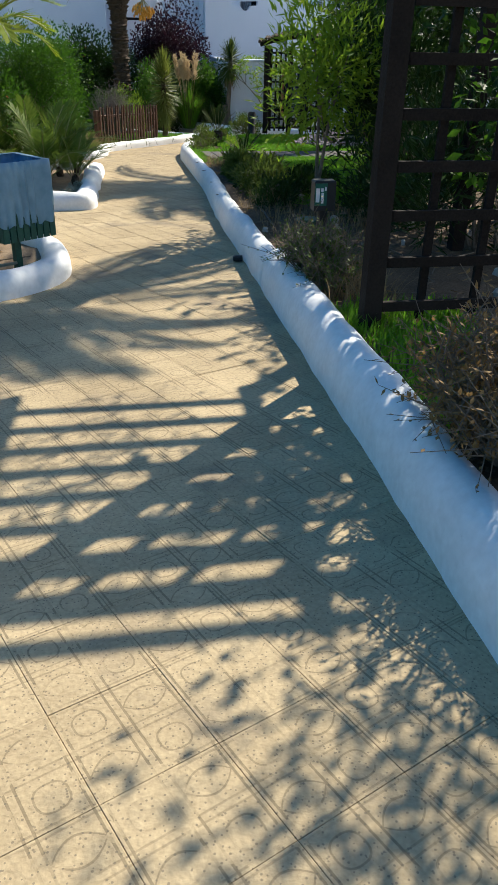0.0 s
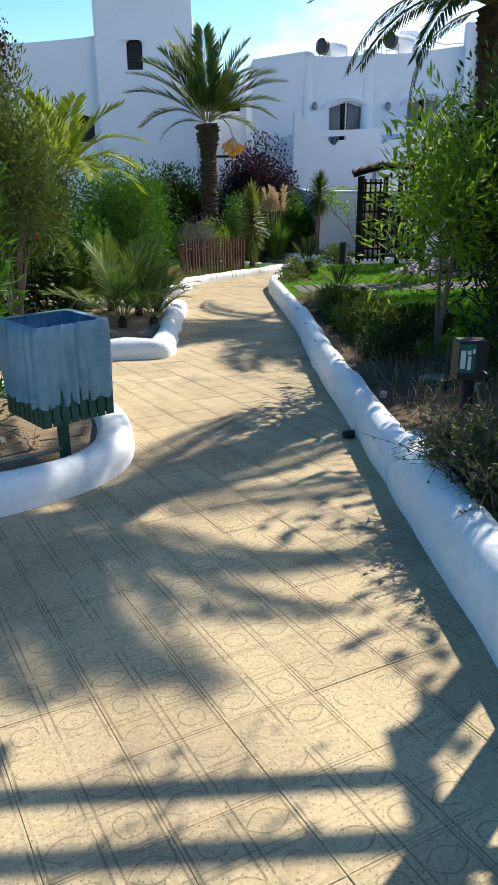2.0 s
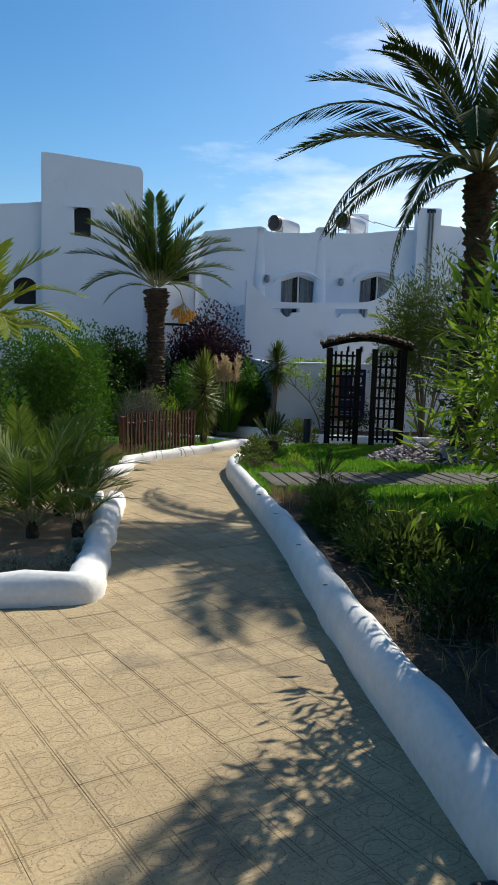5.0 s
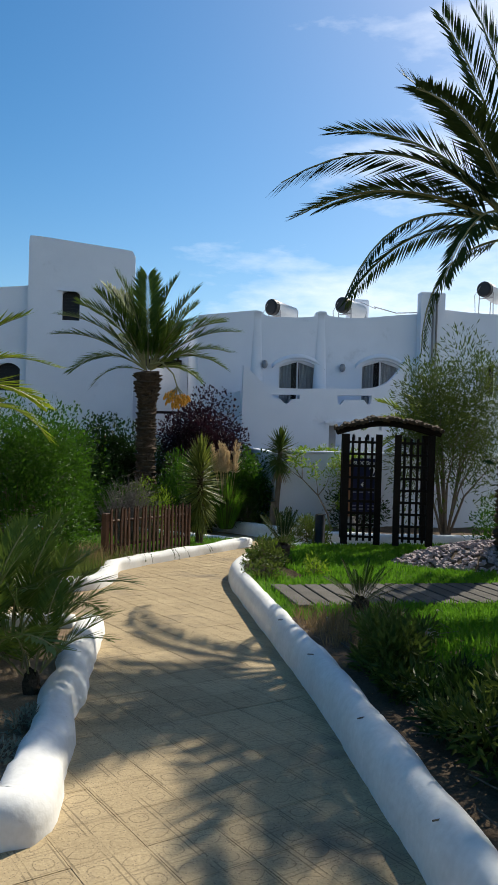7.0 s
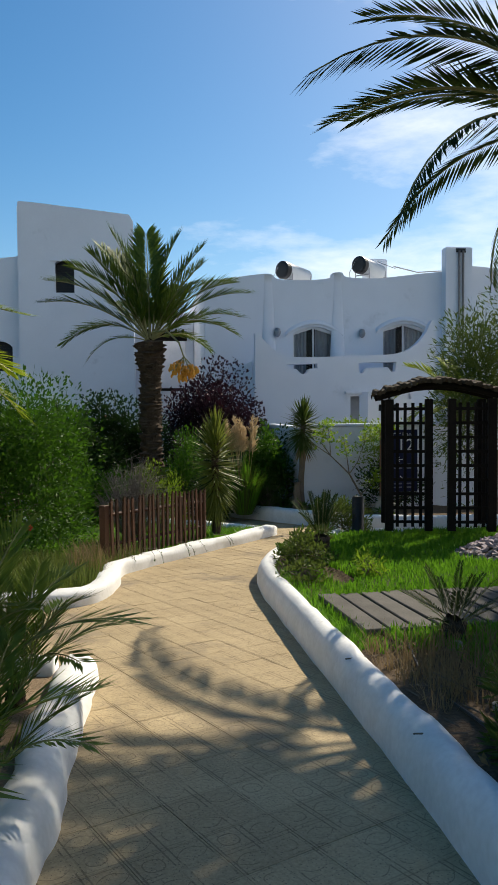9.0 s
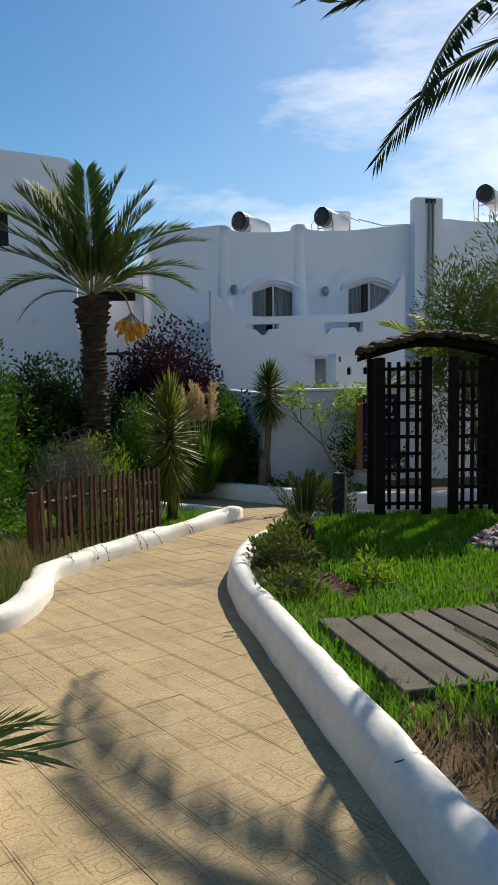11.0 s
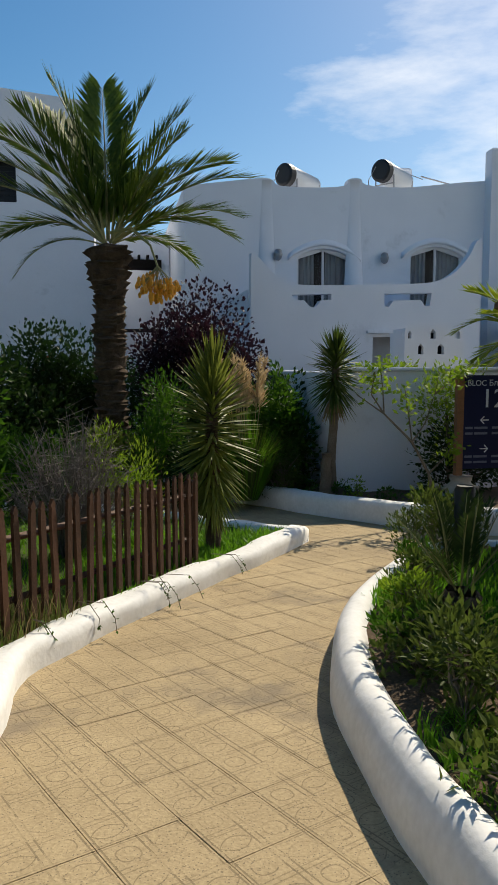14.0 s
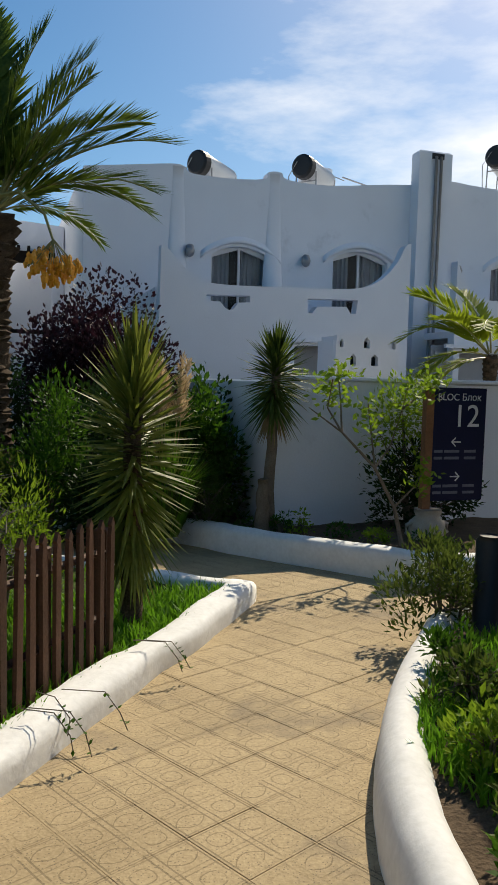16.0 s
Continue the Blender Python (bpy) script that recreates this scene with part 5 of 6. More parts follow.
shrub("small_tree", (2.15, 8.45, G(8.4) + 0.1), (0.78, 0.6, 2.15), 2600, "slim young tree with light green narrow leaves", (0.13, 0.03), ("leaflight", "twig"), "tree", 24, 49, low=0.38, upright=0.2, stems=3)
shrub("oleander", (2.9, 5.9, G(5.9) + 0.1), (0.8, 0.9, 1.5), 3000, "dark green oleander with long narrow leaves", (0.15, 0.026), ("leafdark", "twig"), "shrub", 18, 45, upright=0.8)
shrub("bush", (2.9, 1.4, G(1) + 0.1), (0.6, 0.8, 2.3), 900, "tall leafy green bush beside the trellis", (0.10, 0.05), ("leaf", "twig"), "shrub", 20, 46, low=0.2)
# height and spread enlarged, largely out of view, to shade the bed
shrub("small_tree", (4.7, 12.2, G(12.2)), (1.45, 1.3, 3.7), 9000, "dark bushy tree beside the lawn, enlarged to shade the bed", (0.13, 0.05), ("leafdark", "twig"), "tree", 28, 48, low=0.1)
shrub("small_tree", (4.0, 7.4, G(7.4)), (1.3, 1.3, 3.6), 6500, "small broad-leaved garden tree", (0.12, 0.06), ("leafdark", "twig"), "tree", 26, 47, low=0.45)
for i, (x, y, sx, sy, sz, mt) in enumerate(((1.75, 9.5, 0.35, 0.6, 0.42, "leafolive"), (1.85, 10.3, 0.3, 0.5, 0.26, "leafdark"), (2.4, 9.7, 0.4, 0.5, 0.28, "leafdark"), (2.6, 7.3, 0.5, 0.6, 0.5, "leafdark"), (1.66, 11.0, 0.22, 0.5, 0.34, "leafolive"))):
    shrub("bush", (x, y, G(y) + 0.15), (sx, sy, sz), 2200, "low straggly green bush along the kerb", (0.085, 0.024), (mt, "twig"), "shrub", 16, 60 + i, upright=0.6, group="low bushes along the kerb")
for i, (x, y, mt) in enumerate(((1.60, 15.3, "leafolive"), (1.75, 16.55, "leafolive"), (2.0, 16.5, "leafolive"))):
    shrub("weed", (x, y, G(y) + 0.16), (0.24, 0.28, 0.24), 360, "leafy olive-green weed behind the kerb", (0.062, 0.028), (mt, "twig"), "weed", 11, 210 + i, upright=0.5, group="weeds by the kerb's bend")
shrub("bush", (1.74, 16.05, G(16.05) + 0.15), (0.24, 0.40, 0.46), 900, "straggly yellow-green bush at the kerb's bend", (0.065, 0.024), ("leafolive", "twig"), "shrub", 16, 71, upright=0.5)
for i, (x, y, mt) in enumerate(((1.92, 17.0, "leafolive"), (2.1, 17.55, "leaflight"), (2.35, 18.05, "leafolive"), (1.78, 16.75, "leaf"), (2.5, 18.4, "leaf"))):
    shrub("weed", (x, y, G(y) + 0.16), (0.2, 0.2, 0.26), 420, "small leafy succulent weed by the kerb", (0.055, 0.024), (mt, "twig"), "weed", 9, 190 + i, upright=0.7, group="weeds by the kerb's bend")
for i, (x, y, mt) in enumerate(((1.9, 11.6, "leafolive"), (1.65, 8.3, "leafdark"))):
    shrub("weed", (x, y, G(y) + 0.15), (0.30, 0.34, 0.34), 700, "straggly dark weed in the shaded bed", (0.085, 0.02), (mt, "twig"), "weed", 12, 170 + i, upright=0.7, group="weeds in the shaded bed")
for i, (x, y, mt) in enumerate(((1.85, 8.7, "leafdark"), (2.25, 9.3, "leafdark"), (1.75, 10.0, "leafdark"))):
    shrub("weed", (x, y, G(y) + 0.15), (0.32, 0.45, 0.22), 800, "low dark leafy ground cover in the shaded bed", (0.09, 0.032), (mt, "twig"), "weed", 14, 230 + i, upright=0.4, group="weeds in the shaded bed")
shrub("bush", (2.25, 15.4, G(15.4) + 0.15), (0.2, 0.3, 0.3), 350, "small leafy weed in the bed", (0.06, 0.02), ("leaflight", "twig"), "shrub", 8, 72)
shrub("bush", (3.12, 19.42, G(19.4) + 0.05), (0.42, 0.36, 0.64), 2200, "yellow-green succulent bush at the kerb's end", (0.06, 0.02), ("leafolive", "twig"), "shrub", 14, 73, upright=1.0)

# palm added with its crown out of view, to throw shade on the path
rb = random.Random(23)
palm("palm_tree", (3.3, 9.6, G(9.6) + 0.1), "tall date palm added beside the path to shade it", 4.85, 0.18, LONG, [(i * 137.5, rb.choice((70, 52, 36, 20, 6)), rb.uniform(0.64, 0.80), rb.choice((0, 1, 1, 2))) for i in range(40)])

# ---- bushes: left ----
shrub("hibiscus", (-1.75, 18.7, G(18.7) + 0.04), (1.22, 1.1, 2.45), 18000, "big round hibiscus bush with red flowers", (0.075, 0.034), ("leaf", "twig"), "shrub", 34, 81, flowers=4)
shrub("hibiscus", (-2.7, 12.3, G(12)), (0.95, 0.9, 1.7), 7000, "big round hibiscus bush with red flowers", (0.085, 0.05), ("leafdark", "twig"), "shrub", 22, 82, flowers=2)
shrub("feathery_tree", (-2.3, 11.4, G(11.4)), (0.8, 0.75, 3.05), 11000, "light feathery green tree behind the litter bin", (0.14, 0.020), ("leafolive", "twig"), "tree", 28, 83, low=0.18, upright=0.4)
shrub("oleander", (-1.85, 7.2, G(7.3) + 0.05), (0.7, 0.6, 2.1), 6500, "green oleander with long narrow leaves", (0.15, 0.026), ("leaf", "twig"), "shrub", 20, 84, upright=0.8)
shrub("oleander", (-2.7, 6.3, G(6.3) + 0.05), (0.7, 0.7, 2.1), 3500, "green oleander with long narrow leaves", (0.15, 0.026), ("leaf", "twig"), "shrub", 18, 85, upright=0.8)
shrub("bougainvillea", (-2.75, 13.5, G(13.5) + 1.2), (0.35, 0.4, 2.7), 1300, "dusty purple bougainvillea by the white wall", (0.06, 0.045), ("burgundy", "twig"), "shrub", 14, 86, low=0.7)
shrub("oleander", (-1.25, 20.6, G(20.6) + 0.05), (0.6, 0.6, 2.2), 4200, "green oleander with long narrow leaves", (0.15, 0.026), ("leaf", "twig"), "shrub", 20, 87, upright=0.8)
for i, (x, y) in enumerate(((-0.55, 10.15), (-0.95, 10.05), (-1.35, 10.2), (-0.5, 10.6), (-1.8, 10.1))):
    shrub("silver_bush", (x, y, G(y) + 0.05), (0.2, 0.16, 0.14), 520, "low silver-grey cushion plant at the kerb", (0.035, 0.012), ("leafsilver", "twig"), "shrub", 9, 90 + i, upright=0.8, group="silver cushion plants at the kerb")
twigs("dead_bush", (-0.05, 20.2, G(20.2) + 0.05), (0.62, 0.6, 1.45), 210, "grey leafless dead bush behind the fence", "greytwig", 101)
shrub("bush", (0.42, 20.7, G(20.7) + 0.05), (0.42, 0.4, 1.3), 1500, "yellow-green thin bush behind the fence", (0.07, 0.016), ("leaflight", "twig"), "shrub", 14, 102, upright=0.8)

shrub("bush", (-2.05, 13.1, G(13)), (0.75, 0.65, 1.95), 6500, "dense green bush behind the young palms", (0.08, 0.04), ("leaf", "twig"), "shrub", 24, 103, flowers=3)

# ---- bushes: the back ----
shrub("hedge", (-1.9, 25.2, G(24)), (1.6, 0.7, 2.4), 15000, "dark clipped hedge with red hibiscus flowers", (0.10, 0.055), ("leafdark", "twig"), "hedge", 30, 111, flowers=6)
shrub("hedge", (-0.6, 26.2, G(24)), (1.1, 0.7, 2.7), 12000, "dark clipped hedge with red hibiscus flowers", (0.10, 0.055), ("leafdark", "twig"), "hedge", 24, 112, flowers=4)
shrub("hedge", (-4.8, 24.0, G(24)), (1.8, 1.0, 2.6), 6000, "dark clipped hedge with red hibiscus flowers", (0.10, 0.055), ("leafdark", "twig"), "hedge", 28, 113, flowers=4)
shrub("bush", (0.95, 23.9, G(23.9)), (0.5, 0.5, 1.85), 3200, "bright green dense bush", (0.09, 0.03), ("leaf", "twig"), "shrub", 18, 114, upright=0.6)
shrub("bougainvillea", (1.95, 27.6, G(24)), (1.4, 0.8, 3.75), 22000, "dark burgundy bougainvillea against the house", (0.085, 0.06), ("burgundy", "twig"), "shrub", 34, 115)
shrub("bush", (2.72, 24.1, G(24) + 0.1), (0.62, 0.6, 1.75), 4200, "glossy dark green bush before the terrace", (0.10, 0.045), ("leaf", "twig"), "shrub", 22, 116)
shrub("bush", (2.62, 23.5, G(23.5) + 0.1), (0.36, 0.3, 0.95), 1500, "grey-green bush under the pampas grass", (0.07, 0.014), ("leafolive", "twig"), "shrub", 14, 117)
shrub("bush", (1.7, 24.9, G(24)), (0.9, 0.6, 1.9), 4200, "dark green bush behind the pampas grass", (0.10, 0.045), ("leafdark", "twig"), "shrub", 22, 118)
for i, (x, y, sx, sz, mt) in enumerate(((0.3, 26.4, 0.8, 2.1, "leafdark"), (1.5, 25.9, 0.9, 1.9, "leafdark"), (2.95, 25.0, 0.6, 1.9, "leafdark"), (0.15, 24.0, 0.55, 1.2, "leafolive"), (-0.75, 22.9, 0.7, 1.2, "leaf"), (1.55, 23.6, 0.5, 1.1, "leafdark"))):
    shrub("bush", (x, y, G(y)), (sx, 0.5, sz), 4200, "dense dark bush in the rear bed", (0.09, 0.042), (mt, "twig"), "shrub", 20, 150 + i, group="bushes in the rear bed")
shrub("bush", (4.4, 24.3, 0.2), (0.9, 0.3, 0.62), 900, "green creeper along the terrace wall's top", (0.08, 0.04), ("leaflight", "twig"), "shrub", 12, 119, low=0.6)
shrub("bush", (5.05, 22.9, G(22.9) + 0.1), (0.75, 0.32, 1.15), 2600, "dark bush behind the sign", (0.08, 0.035), ("leafdark", "twig"), "shrub", 18, 120)
shrub("bush", (4.95, 23.0, G(23) + 0.1), (0.6, 0.3, 1.85), 1500, "light green bush above the sign", (0.075, 0.032), ("leaflight", "twig"), "shrub", 16, 121, low=0.6)
shrub("willow_tree", (6.5, 21.4, G(21.4)), (1.35, 1.1, 4.1), 14000, "slender willow-like tree behind the arch", (0.13, 0.028), ("leafolive", "twig"), "tree", 40, 122, low=0.28, upright=0.1, stems=14)
shrub("bush", (6.6, 18.9, G(18.9)), (0.9, 0.6, 1.1), 2600, "green bush behind the lawn", (0.09, 0.03), ("leaf", "twig"), "shrub", 16, 123)
shrub("hedge", (8.6, 14.5, G(14.5)), (1.2, 3.0, 2.6), 7000, "dense dark hedge at the garden's side", (0.11, 0.05), ("leafdark", "twig"), "hedge", 34, 124)
shrub("hedge", (7.2, 9.0, G(9)), (1.3, 2.6, 2.8), 6000, "dense dark hedge at the garden's side", (0.11, 0.05), ("leafdark", "twig"), "hedge", 30, 125)
rw = random.Random(31)
for i in range(9):
    x, y = rw.uniform(3.0, 4.5), 0
    y = 21.6 + (4.2 - x) * 1.15 + rw.uniform(0.2, 0.6)
    shrub("weed", (x, y, G(y) + 0.17), (0.16, 0.14, rw.uniform(0.12, 0.3)), 170, "small light green weed in the bed", (0.05, 0.022), ("leaflight" if i % 2 else "leaf", "twig"), "weed", 6, 130 + i, group="weeds in the back bed")


def sapling():
    """The crooked thin tree before the terrace wall."""
    root = thing("sapling", (4.15, 21.75, G(21.75) + 0.17), "thin crooked sapling with sparse light green leaves", "tree")
    r = random.Random(19)
    s, f = Shape("twig"), Shape("leaflight")
    main = [(0, 0, 0), (-0.08, 0.05, 0.4), (-0.28, 0.1, 0.78), (-0.62, 0.15, 1.12), (-0.95, 0.2, 1.35)]
    s.tube(main, [0.024, 0.02, 0.016, 0.011, 0.005], 6)
    limbs = [[main[2], (-0.12, 0.1, 1.0), (0.02, 0.15, 1.35), (0.05, 0.1, 1.6)], [main[3], (-0.62, 0.2, 1.4), (-0.66, 0.2, 1.7)], [main[1], (0.1, 0.0, 0.6), (0.22, 0, 0.8)],
             [main[2], (-0.32, 0.12, 1.1), (-0.38, 0.1, 1.4)], [main[3], (-0.8, 0.1, 1.35), (-0.78, 0.05, 1.62)], [(0.02, 0.15, 1.35), (0.25, 0.2, 1.5), (0.4, 0.2, 1.62)]]
    for b in limbs:
        s.tube(b, [0.012, 0.008, 0.006, 0.003][:len(b)], 5)
        for k in range(70):
            a, c = Vector(b[-2]), Vector(b[-1])
            p = a.lerp(c, r.uniform(0, 1.15)) + Vector((r.gauss(0, 0.07), r.gauss(0, 0.07), r.gauss(0, 0.06)))
            f.leaf(p, Vector((r.gauss(0, 1), r.gauss(0, 1), r.gauss(0.3, 0.8))), Vector((r.gauss(0, 1), r.gauss(0, 1), 1)), 0.085 * r.uniform(0.6, 1.2), 0.045)
    s.object("stems", root, smooth=True)
    f.object("leaves", root)


sapling()

# ---- grass, mulch, litter ----
rg = random.Random(51)


def spread(n, x0, x1, y0, y1, keep=lambda x, y: True):
    out = []
    while len(out) < n:
        x, y = rg.uniform(x0, x1), rg.uniform(y0, y1)
        if keep(x, y) and x > right_edge(y) + 0.06:
            out.append((x, y))
    return out


sheet("lawn", ("turf",), 0, 1, 13.0, 18.9, 0.215, "bright green lawn", left=table_at([(13.0, 1.9), (14.2, 1.75), (15.5, 2.2), (16.5, 2.1), (17.6, 2.15), (18.6, 2.75), (18.9, 3.1)]), right=table_at([(13, 7.5), (18.9, 7.5)]), rough=0.03)
lawn_left_edge = table_at([(12.2, 2.5), (13.0, 1.7), (14.4, 1.5), (15.2, 2.1), (16.5, 2.0), (17.6, 2.1), (18.6, 2.7), (18.9, 3.0)])
on_boards = lambda x, y: x > 1.5 and x < 5.1 and abs(y - 13.88 - 0.02 * (x - 1.62)) < 0.58
in_mulch = lambda x, y: ((x - 5.1) / 1.5) ** 2 + ((y - 16.4) / 1.0) ** 2 < 1
blades("lawn_grass", "short bright green lawn grass", spread(42000, 1.5, 7.0, 12.3, 18.9, lambda x, y: x > lawn_left_edge(y) and not on_boards(x, y) and not in_mulch(x, y)), 0.075, "grass", 0.7, 0.006, 52, lift=0.225)
blades("grass_tufts", "long green grass tufts beside the kerb", spread(2600, 1.25, 2.0, 2.4, 4.3) + spread(700, 1.4, 2.2, 14.5, 15.0) + spread(1500, 1.9, 2.5, 17.2, 18.6) + spread(700, 1.3, 1.9, 15.0, 16.0) + spread(1400, 1.4, 4.2, 12.9, 13.3) + spread(700, 1.36, 1.58, 13.0, 14.6), 0.11, "grass", 0.9, 0.006, 53, lift=0.17)
blades("straw_grass", "dry straw-coloured grass in the bed", spread(700, 1.2, 1.7, 4.4, 5.6) + spread(900, 1.45, 2.3, 11.8, 13.0) + spread(500, 1.3, 2.4, 6.3, 8.6), 0.22, "straw", 1.0, 0.003, 54, lift=0.17)
blades("green_grass", "patches of green grass in the shaded bed", spread(22000, 2.0, 5.2, 9.2, 13.2) + spread(2500, 1.7, 2.6, 8.4, 9.4), 0.13, "grass", 0.8, 0.006, 55, lift=0.17)


def spread_left(n, y0, y1, x0, keep=None):
    edge = table_at([(15.6, -0.75), (16.1, -0.42), (17.3, -0.30), (18.18, 0.22), (19.05, 0.86), (19.95, 1.55), (20.75, 2.15), (21.0, 2.05), (21.6, 1.5), (22.6, 0.7), (23.6, -0.7), (23.9, -2)])
    out = []
    while len(out) < n:
        y = rg.uniform(y0, y1)
        x = rg.uniform(x0, 2.2)
        if x < edge(y) and (keep is None or keep(x, y)):
            out.append((x, y))
    return out


blades("rough_grass", "rough olive-green grass behind the fence", spread_left(9000, 15.7, 18.2, -2.6), 0.24, "drygrass", 0.8, 0.004, 56, lift=0.07)
blades("left_lawn_grass", "green grass behind the picket fence", spread_left(9000, 17.5, 23.2, -3.5), 0.10, "grass", 0.8, 0.006, 57, lift=0.07)
blades("tip_grass", "yellow-green weeds along the fence's kerb", spread_left(5200, 18.4, 20.9, 0.0), 0.12, "grass", 0.9, 0.009, 58, lift=0.07)
blades("fence_straw", "dry straw at the fence's foot", spread_left(600, 16.6, 18.0, -0.7), 0.36, "straw", 0.8, 0.003, 59, lift=0.07)


def kerb_weeds():
    """Thin runners that hang over the fence's kerb."""
    r = random.Random(61)
    for x, y in ((0.28, 17.95), (0.62, 18.42), (0.75, 18.6), (0.05, 17.6), (1.2, 19.25)):
        root = thing("kerb_weed", (x, y, G(y) + 0.19), "thin green runner hanging over the white kerb", "weed", "weeds over the kerb")
        s, f = Shape("twig"), Shape("leaf")
        for k in range(2):
            w = r.uniform(-0.12, 0.12)
            pts = [(-0.12 + w * 0.5, 0.10, 0.01), (0.0 + w, 0.0, 0.02), (0.06 + w, -0.05, -0.06), (0.07 + w * 1.2, -0.06, -0.17 * r.uniform(0.6, 1))]
            s.tube(pts, 0.003, 3)
            for j in range(9):
                p = Vector(pts[1 + j % 2]).lerp(Vector(pts[2 + j % 2]), r.random())
                f.leaf(p, Vector((r.gauss(0.5, 1), r.gauss(-0.5, 1), r.gauss(0, 1))), Vector((0, 0, 1)), 0.03, 0.016)
        s.object("runner", root)
        f.object("leaves", root)


kerb_weeds()


def mulch():
    s = Shape("soil")
    vs, n, k = [(5.1, 16.4, G(16.4) + 0.52)], 6, 28
    for i in range(1, n + 1):
        for j in range(k):
            a, t = 2 * math.pi * j / k, i / n
            x, y = 5.1 + 1.5 * t * math.cos(a), 16.4 + 1.0 * t * math.sin(a)
            vs.append((x, y, G(y) + 0.19 + 0.33 * (1 - t * t) + 0.03 * noise.noise(Vector((x * 3, y * 3, 0)))))
    fs = [(0, 1 + j, 1 + (j + 1) % k) for j in range(k)] + [(1 + i * k + j, 1 + (i + 1) * k + j, 1 + (i + 1) * k + (j + 1) % k, 1 + i * k + (j + 1) % k) for i in range(n - 1) for j in range(k)]
    s.add(vs, fs)
    tagged(s.object("mound", smooth=True), "low soil mound in the lawn", "mound", kind="structure")
    r = random.Random(71)
    c = Shape("pebble")
    for i in range(1500):
        a, t = r.uniform(0, 6.283), r.random() ** 0.5
        x, y = 5.1 + 1.5 * t * math.cos(a), 16.4 + 1.0 * t * math.sin(a)
        z = G(y) + 0.20 + 0.33 * (1 - t * t)
        q = r.uniform(0.02, 0.045)
        c.box((-q, -q * 0.6, -0.012), (q, q * 0.6, 0.014), 0, pose(x, y, z, r.uniform(-30, 30), r.uniform(-30, 30), r.uniform(0, 360)))
    tagged(c.object("mulch"), "pale purple-grey stone chips on the mound", "stone chips", kind="stuff")


mulch()


def litter():
    r = random.Random(77)
    s = Shape("leafdry", "twig", "stone")
    for i in range(900):
        if i % 3:
            x, y = r.uniform(1.25, 3.2), r.uniform(4.2, 13.2)
            z = G(y) + 0.20
            if x < right_edge(y) + 0.08:
                continue
        else:
            x, y = r.uniform(-2.4, -0.95), r.uniform(5.6, 7.2)
            z = G(y) + 0.08
            if ((x + 1.8) / 0.95) ** 2 + ((y - 6.5) / 0.85) ** 2 > 1:
                continue
        p = Vector((x, y, z + r.uniform(0, 0.02)))
        k = r.random()
        if k < 0.6:
            s.leaf(p, Vector((r.gauss(0, 1), r.gauss(0, 1), 0.1)), Vector((r.gauss(0, 0.4), r.gauss(0, 0.4), 1)), r.uniform(0.03, 0.09), 0.022, 0)
        elif k < 0.95:
            a = r.uniform(0, 6.28)
            s.tube([p, p + Vector((math.cos(a), math.sin(a), 0.08)) * r.uniform(0.08, 0.3)], 0.004, 4, 1)
        else:
            q = r.uniform(0.015, 0.05)
            s.box((-q, -q * 0.8, -0.02), (q, q * 0.8, q), 2, pose(*p, r.uniform(-20, 20), r.uniform(-20, 20), r.uniform(0, 360)), q * 0.4)
    tagged(s.object("leaf_litter"), "dry leaves, twigs and stones on the soil", "litter", kind="stuff")
    for x, y, a in ((1.02, 6.45, 20),):
        root = thing("drain_stub", (x - 0.05, y, G(y)), "small dark drain outlet at the kerb's foot", "drain")
        d = Shape("black")
        d.tube([(0.06, 0, 0.03), (0.0, 0, 0.03), (-0.02, 0, 0.028)], [0.028, 0.028, 0.02], 9)
        d.object("outlet", root)


litter()
lid = Shape("bingreen")
lid.tube([(0, 0, -0.02), (0, 0, 0.025), (0, 0, 0.035)], [0.13, 0.13, 0.11], 18)
lid_ob = lid.object("valve_lid")
lid_ob.matrix_world = pose(1.80, 7.22, G(7.22) + 0.20, -3, 0, 0)
tagged(lid_ob, "round green plastic irrigation valve lid on the soil", "valve lid")
# watering hose along the bed
hose = Shape("black")
hose.tube([(p.x, p.y, G(p.y) + 0.19 + 0.015 * math.sin(p.y * 5)) for p in smooth_line([(1.45, 7.2), (1.5, 8.4), (1.65, 9.6), (1.6, 12.0), (1.75, 13.0)], 0.2)], 0.009, 6)
tagged(hose.object("garden_hose"), "thin black watering hose on the soil", "hose")
hose = Shape("leafsilver")
hose.tube([(p.x, p.y, G(p.y) + 0.14 + 0.01 * math.sin(p.x * 5)) for p in smooth_line([(-2.6, 5.6), (-1.6, 5.62), (-1.05, 5.75), (-0.8, 5.95)], 0.15)], 0.012, 6)
tagged(hose.object("garden_hose"), "pale watering hose in the litter bin's bed", "hose")

# ---- pavement tiles ----
TILE, TILE_TURN = 0.31, 25.0


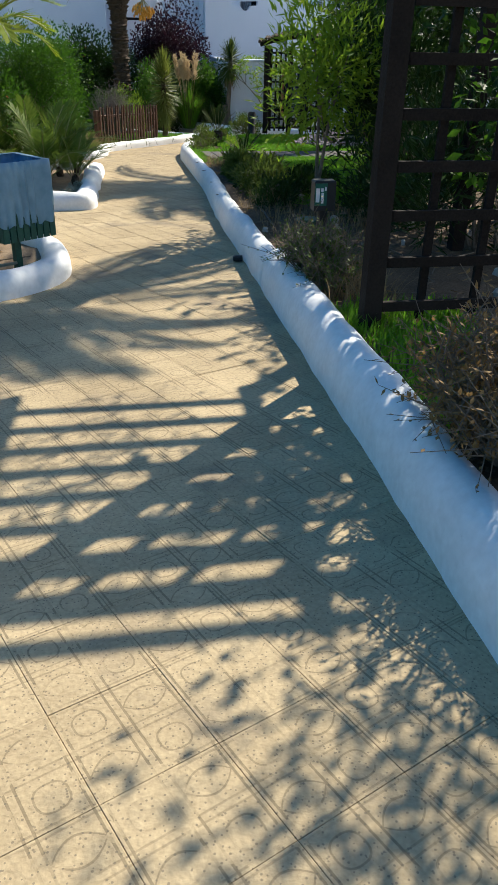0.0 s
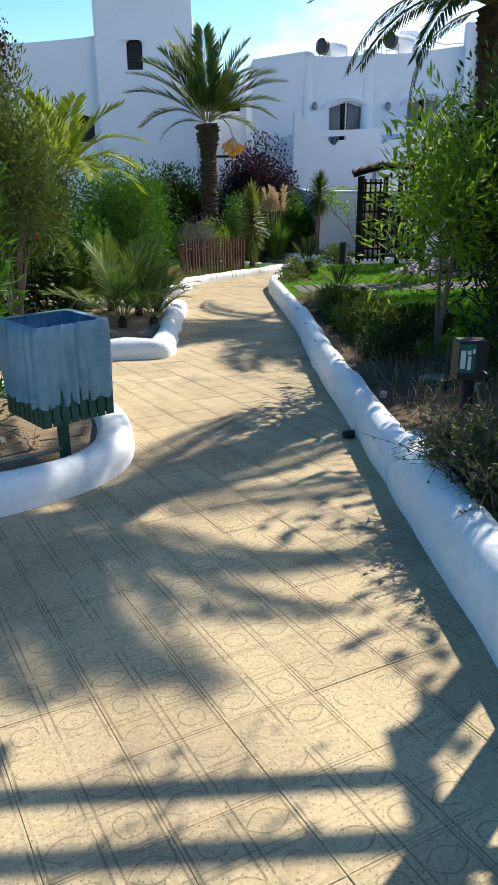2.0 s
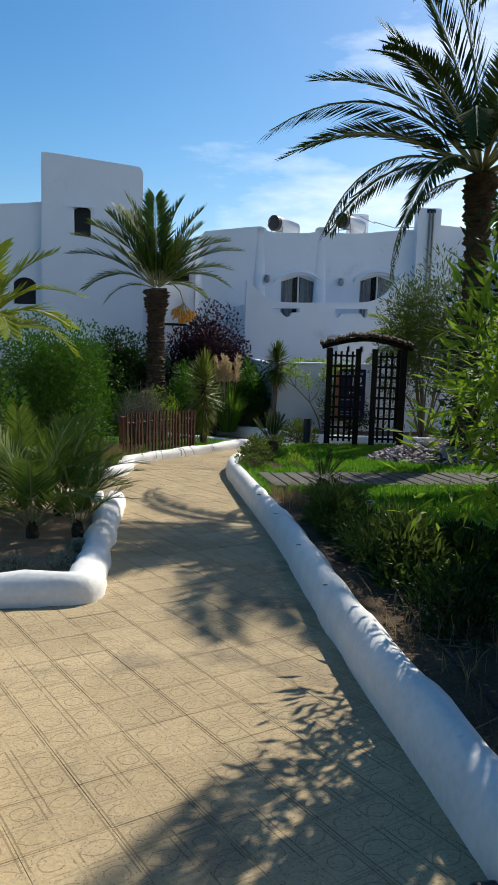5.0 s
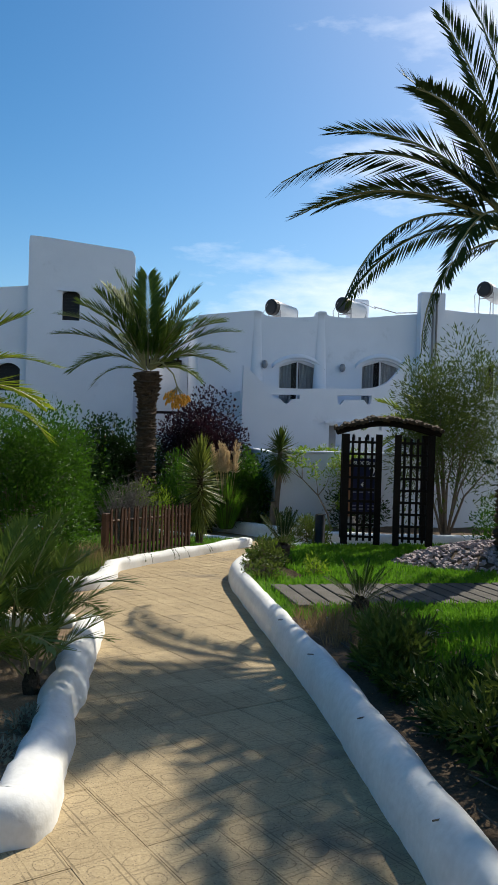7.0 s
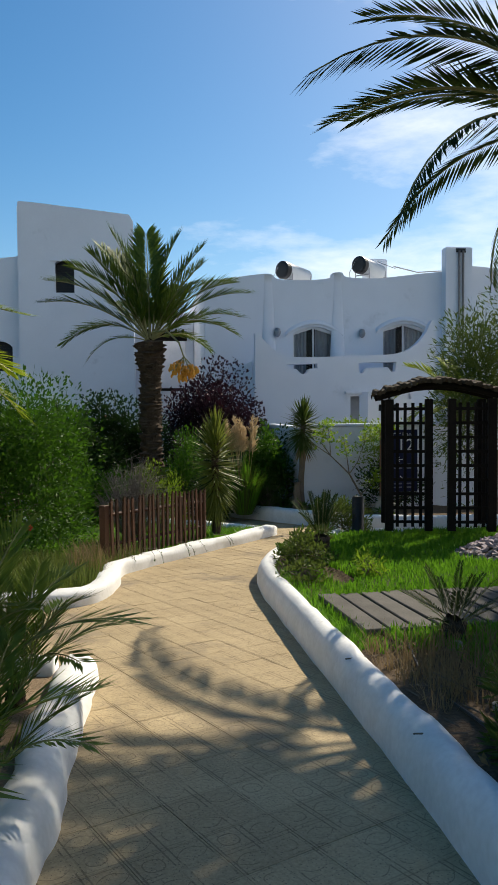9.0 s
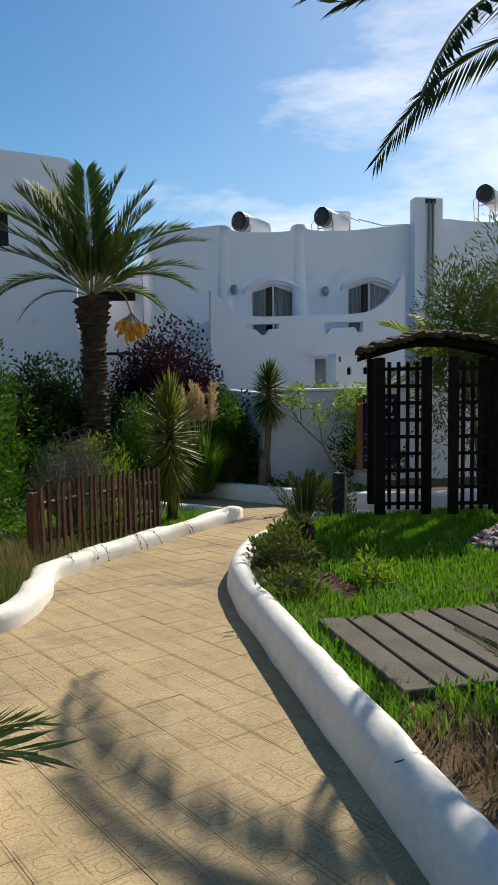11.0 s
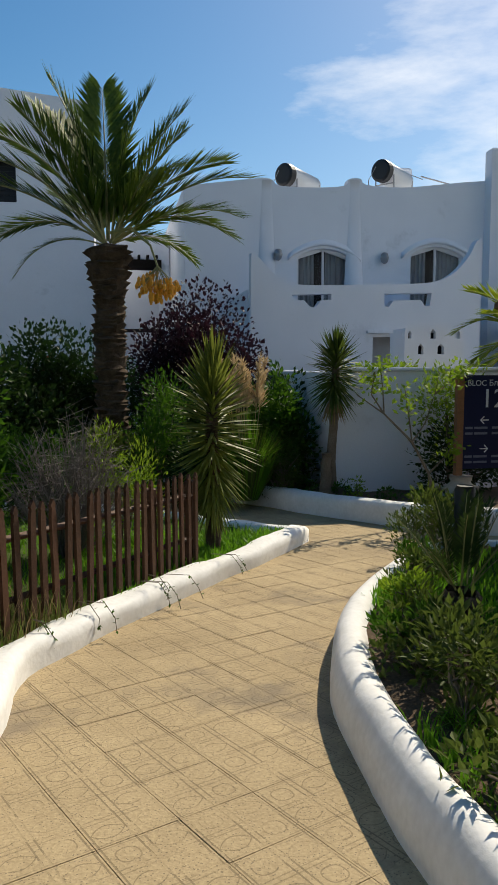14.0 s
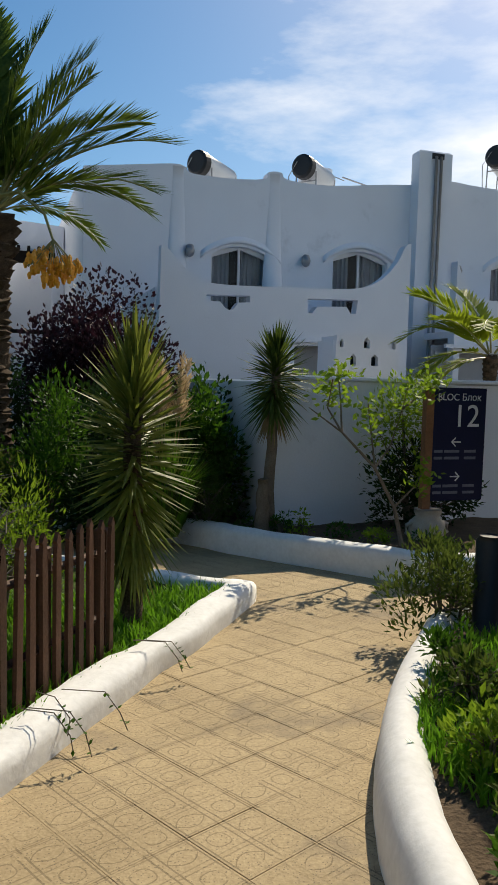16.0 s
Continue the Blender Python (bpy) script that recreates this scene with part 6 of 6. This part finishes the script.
def pavement():
    s = Shape("mortar")
    ys = [-6, -2, 2, 6, 10, 14, 18, 20, 22, 24, 28, 30]
    s.add([(x, y, G(y) - 0.012) for y in ys for x in (-7, 11)], [(2 * i, 2 * i + 1, 2 * i + 3, 2 * i + 2) for i in range(len(ys) - 1)])
    root = tagged(s.object("pavement"), "garden path of cast ochre concrete tiles", "path", kind="structure")
    h, k, e, q = TILE / 2 - 0.0005, 0.0015, TILE / 2 - 0.0003, 0.0008
    vs = [(-h, -e, -0.03), (h, -e, -0.03), (h, e, -0.03), (-h, e, -0.03), (-h, -e, -k), (h, -e, -k), (h, e, -k), (-h, e, -k), (-h + k, -e + q, 0), (h - k, -e + q, 0), (h - k, e - q, 0), (-h + k, e - q, 0)]
    fs = [(0, 1, 5, 4), (1, 2, 6, 5), (2, 3, 7, 6), (3, 0, 4, 7), (4, 5, 9, 8), (5, 6, 10, 9), (6, 7, 11, 10), (7, 4, 8, 11), (8, 9, 10, 11)]

    def finish(me, offs):
        uv = me.uv_layers.new(name="UVMap")
        flat = []
        for poly in me.polygons:
            for vi in poly.vertices:
                x, y = offs[vi]
                flat += [x / TILE + 0.5, y / TILE + 0.5]
        uv.data.foreach_set("uv", flat)
        me.materials.append(M["tile"])
    me = bpy.data.meshes.new("tile")
    me.from_pydata(vs, [], fs)
    finish(me, [(v[0], v[1]) for v in vs])
    c, sn = math.cos(radians(TILE_TURN)), math.sin(radians(TILE_TURN))
    ox, oy = -0.16 + 0.5 * TILE * (c + sn), 4.85 + 0.5 * TILE * (sn - c)
    lft = table_at([(-4, -2.2), (3.5, -2.2), (4.5, -2.4), (5.0, -1.5), (5.5, -0.75), (6.1, -0.55), (6.9, -0.65), (7.4, -0.9), (7.6, -2.4), (9.5, -2.4), (9.51, -0.42), (13.3, -0.35), (13.31, -2.2), (15.5, -2.2), (15.6, -0.55), (17.3, -0.25), (18.2, 0.28), (19.05, 0.9), (20.0, 1.6), (20.8, 2.15), (21.1, 2.1), (22.6, 0.7), (24, -1.0), (26, -3)])
    rgt = table_at([(-4, 1.1), (4, 1.15), (9, 1.25), (14.4, 1.4), (16.2, 1.45), (17.1, 1.65), (18.6, 2.5), (19.4, 3.1), (19.45, 6.0), (20.4, 5.4), (20.9, 4.15), (21.8, 3.45), (23.5, 2.55), (24.4, 1.8), (25.2, 0.4), (26, -2)])
    spots = []
    r = random.Random(81)
    for i in range(-70, 110):
        for j in range(-70, 110):
            x, y = ox + TILE * (c * i - sn * j), oy + TILE * (sn * i + c * j)
            if -1.5 < y < 26 and lft(y) - 0.25 < x < rgt(y) + 0.12:
                spots.append((x, y))
    slope = -math.degrees(math.atan(0.052))
    near = [p for p in spots if 1.2 < p[1] < 12.5 and -0.75 < p[0] < 1.25][:300]
    taken = set(near)
    for x, y in near:
        ob = new("tile", me)
        ob.parent = root
        ob.matrix_local = pose(x, y, G(y) + r.uniform(-0.001, 0.001), slope, 0, 0) @ pose(0, 0, 0, r.uniform(-0.25, 0.25), r.uniform(-0.25, 0.25), TILE_TURN)
    big_v, big_f, offs = [], [], []
    for x, y in spots:
        if (x, y) in taken:
            continue
        m = pose(x, y, G(y) + r.uniform(-0.001, 0.001), slope, 0, 0) @ pose(0, 0, 0, r.uniform(-0.25, 0.25), r.uniform(-0.25, 0.25), TILE_TURN)
        o = len(big_v)
        big_v += [tuple(m @ Vector(v)) for v in vs]
        big_f += [tuple(q + o for q in f) for f in fs]
        offs += [(v[0], v[1]) for v in vs]
    rest = bpy.data.meshes.new("tiles")
    rest.from_pydata(big_v, [], big_f)
    finish(rest, offs)
    ob = new("tiles", rest)
    ob.parent = root
    tagged(ob, kind="stuff")


pavement()
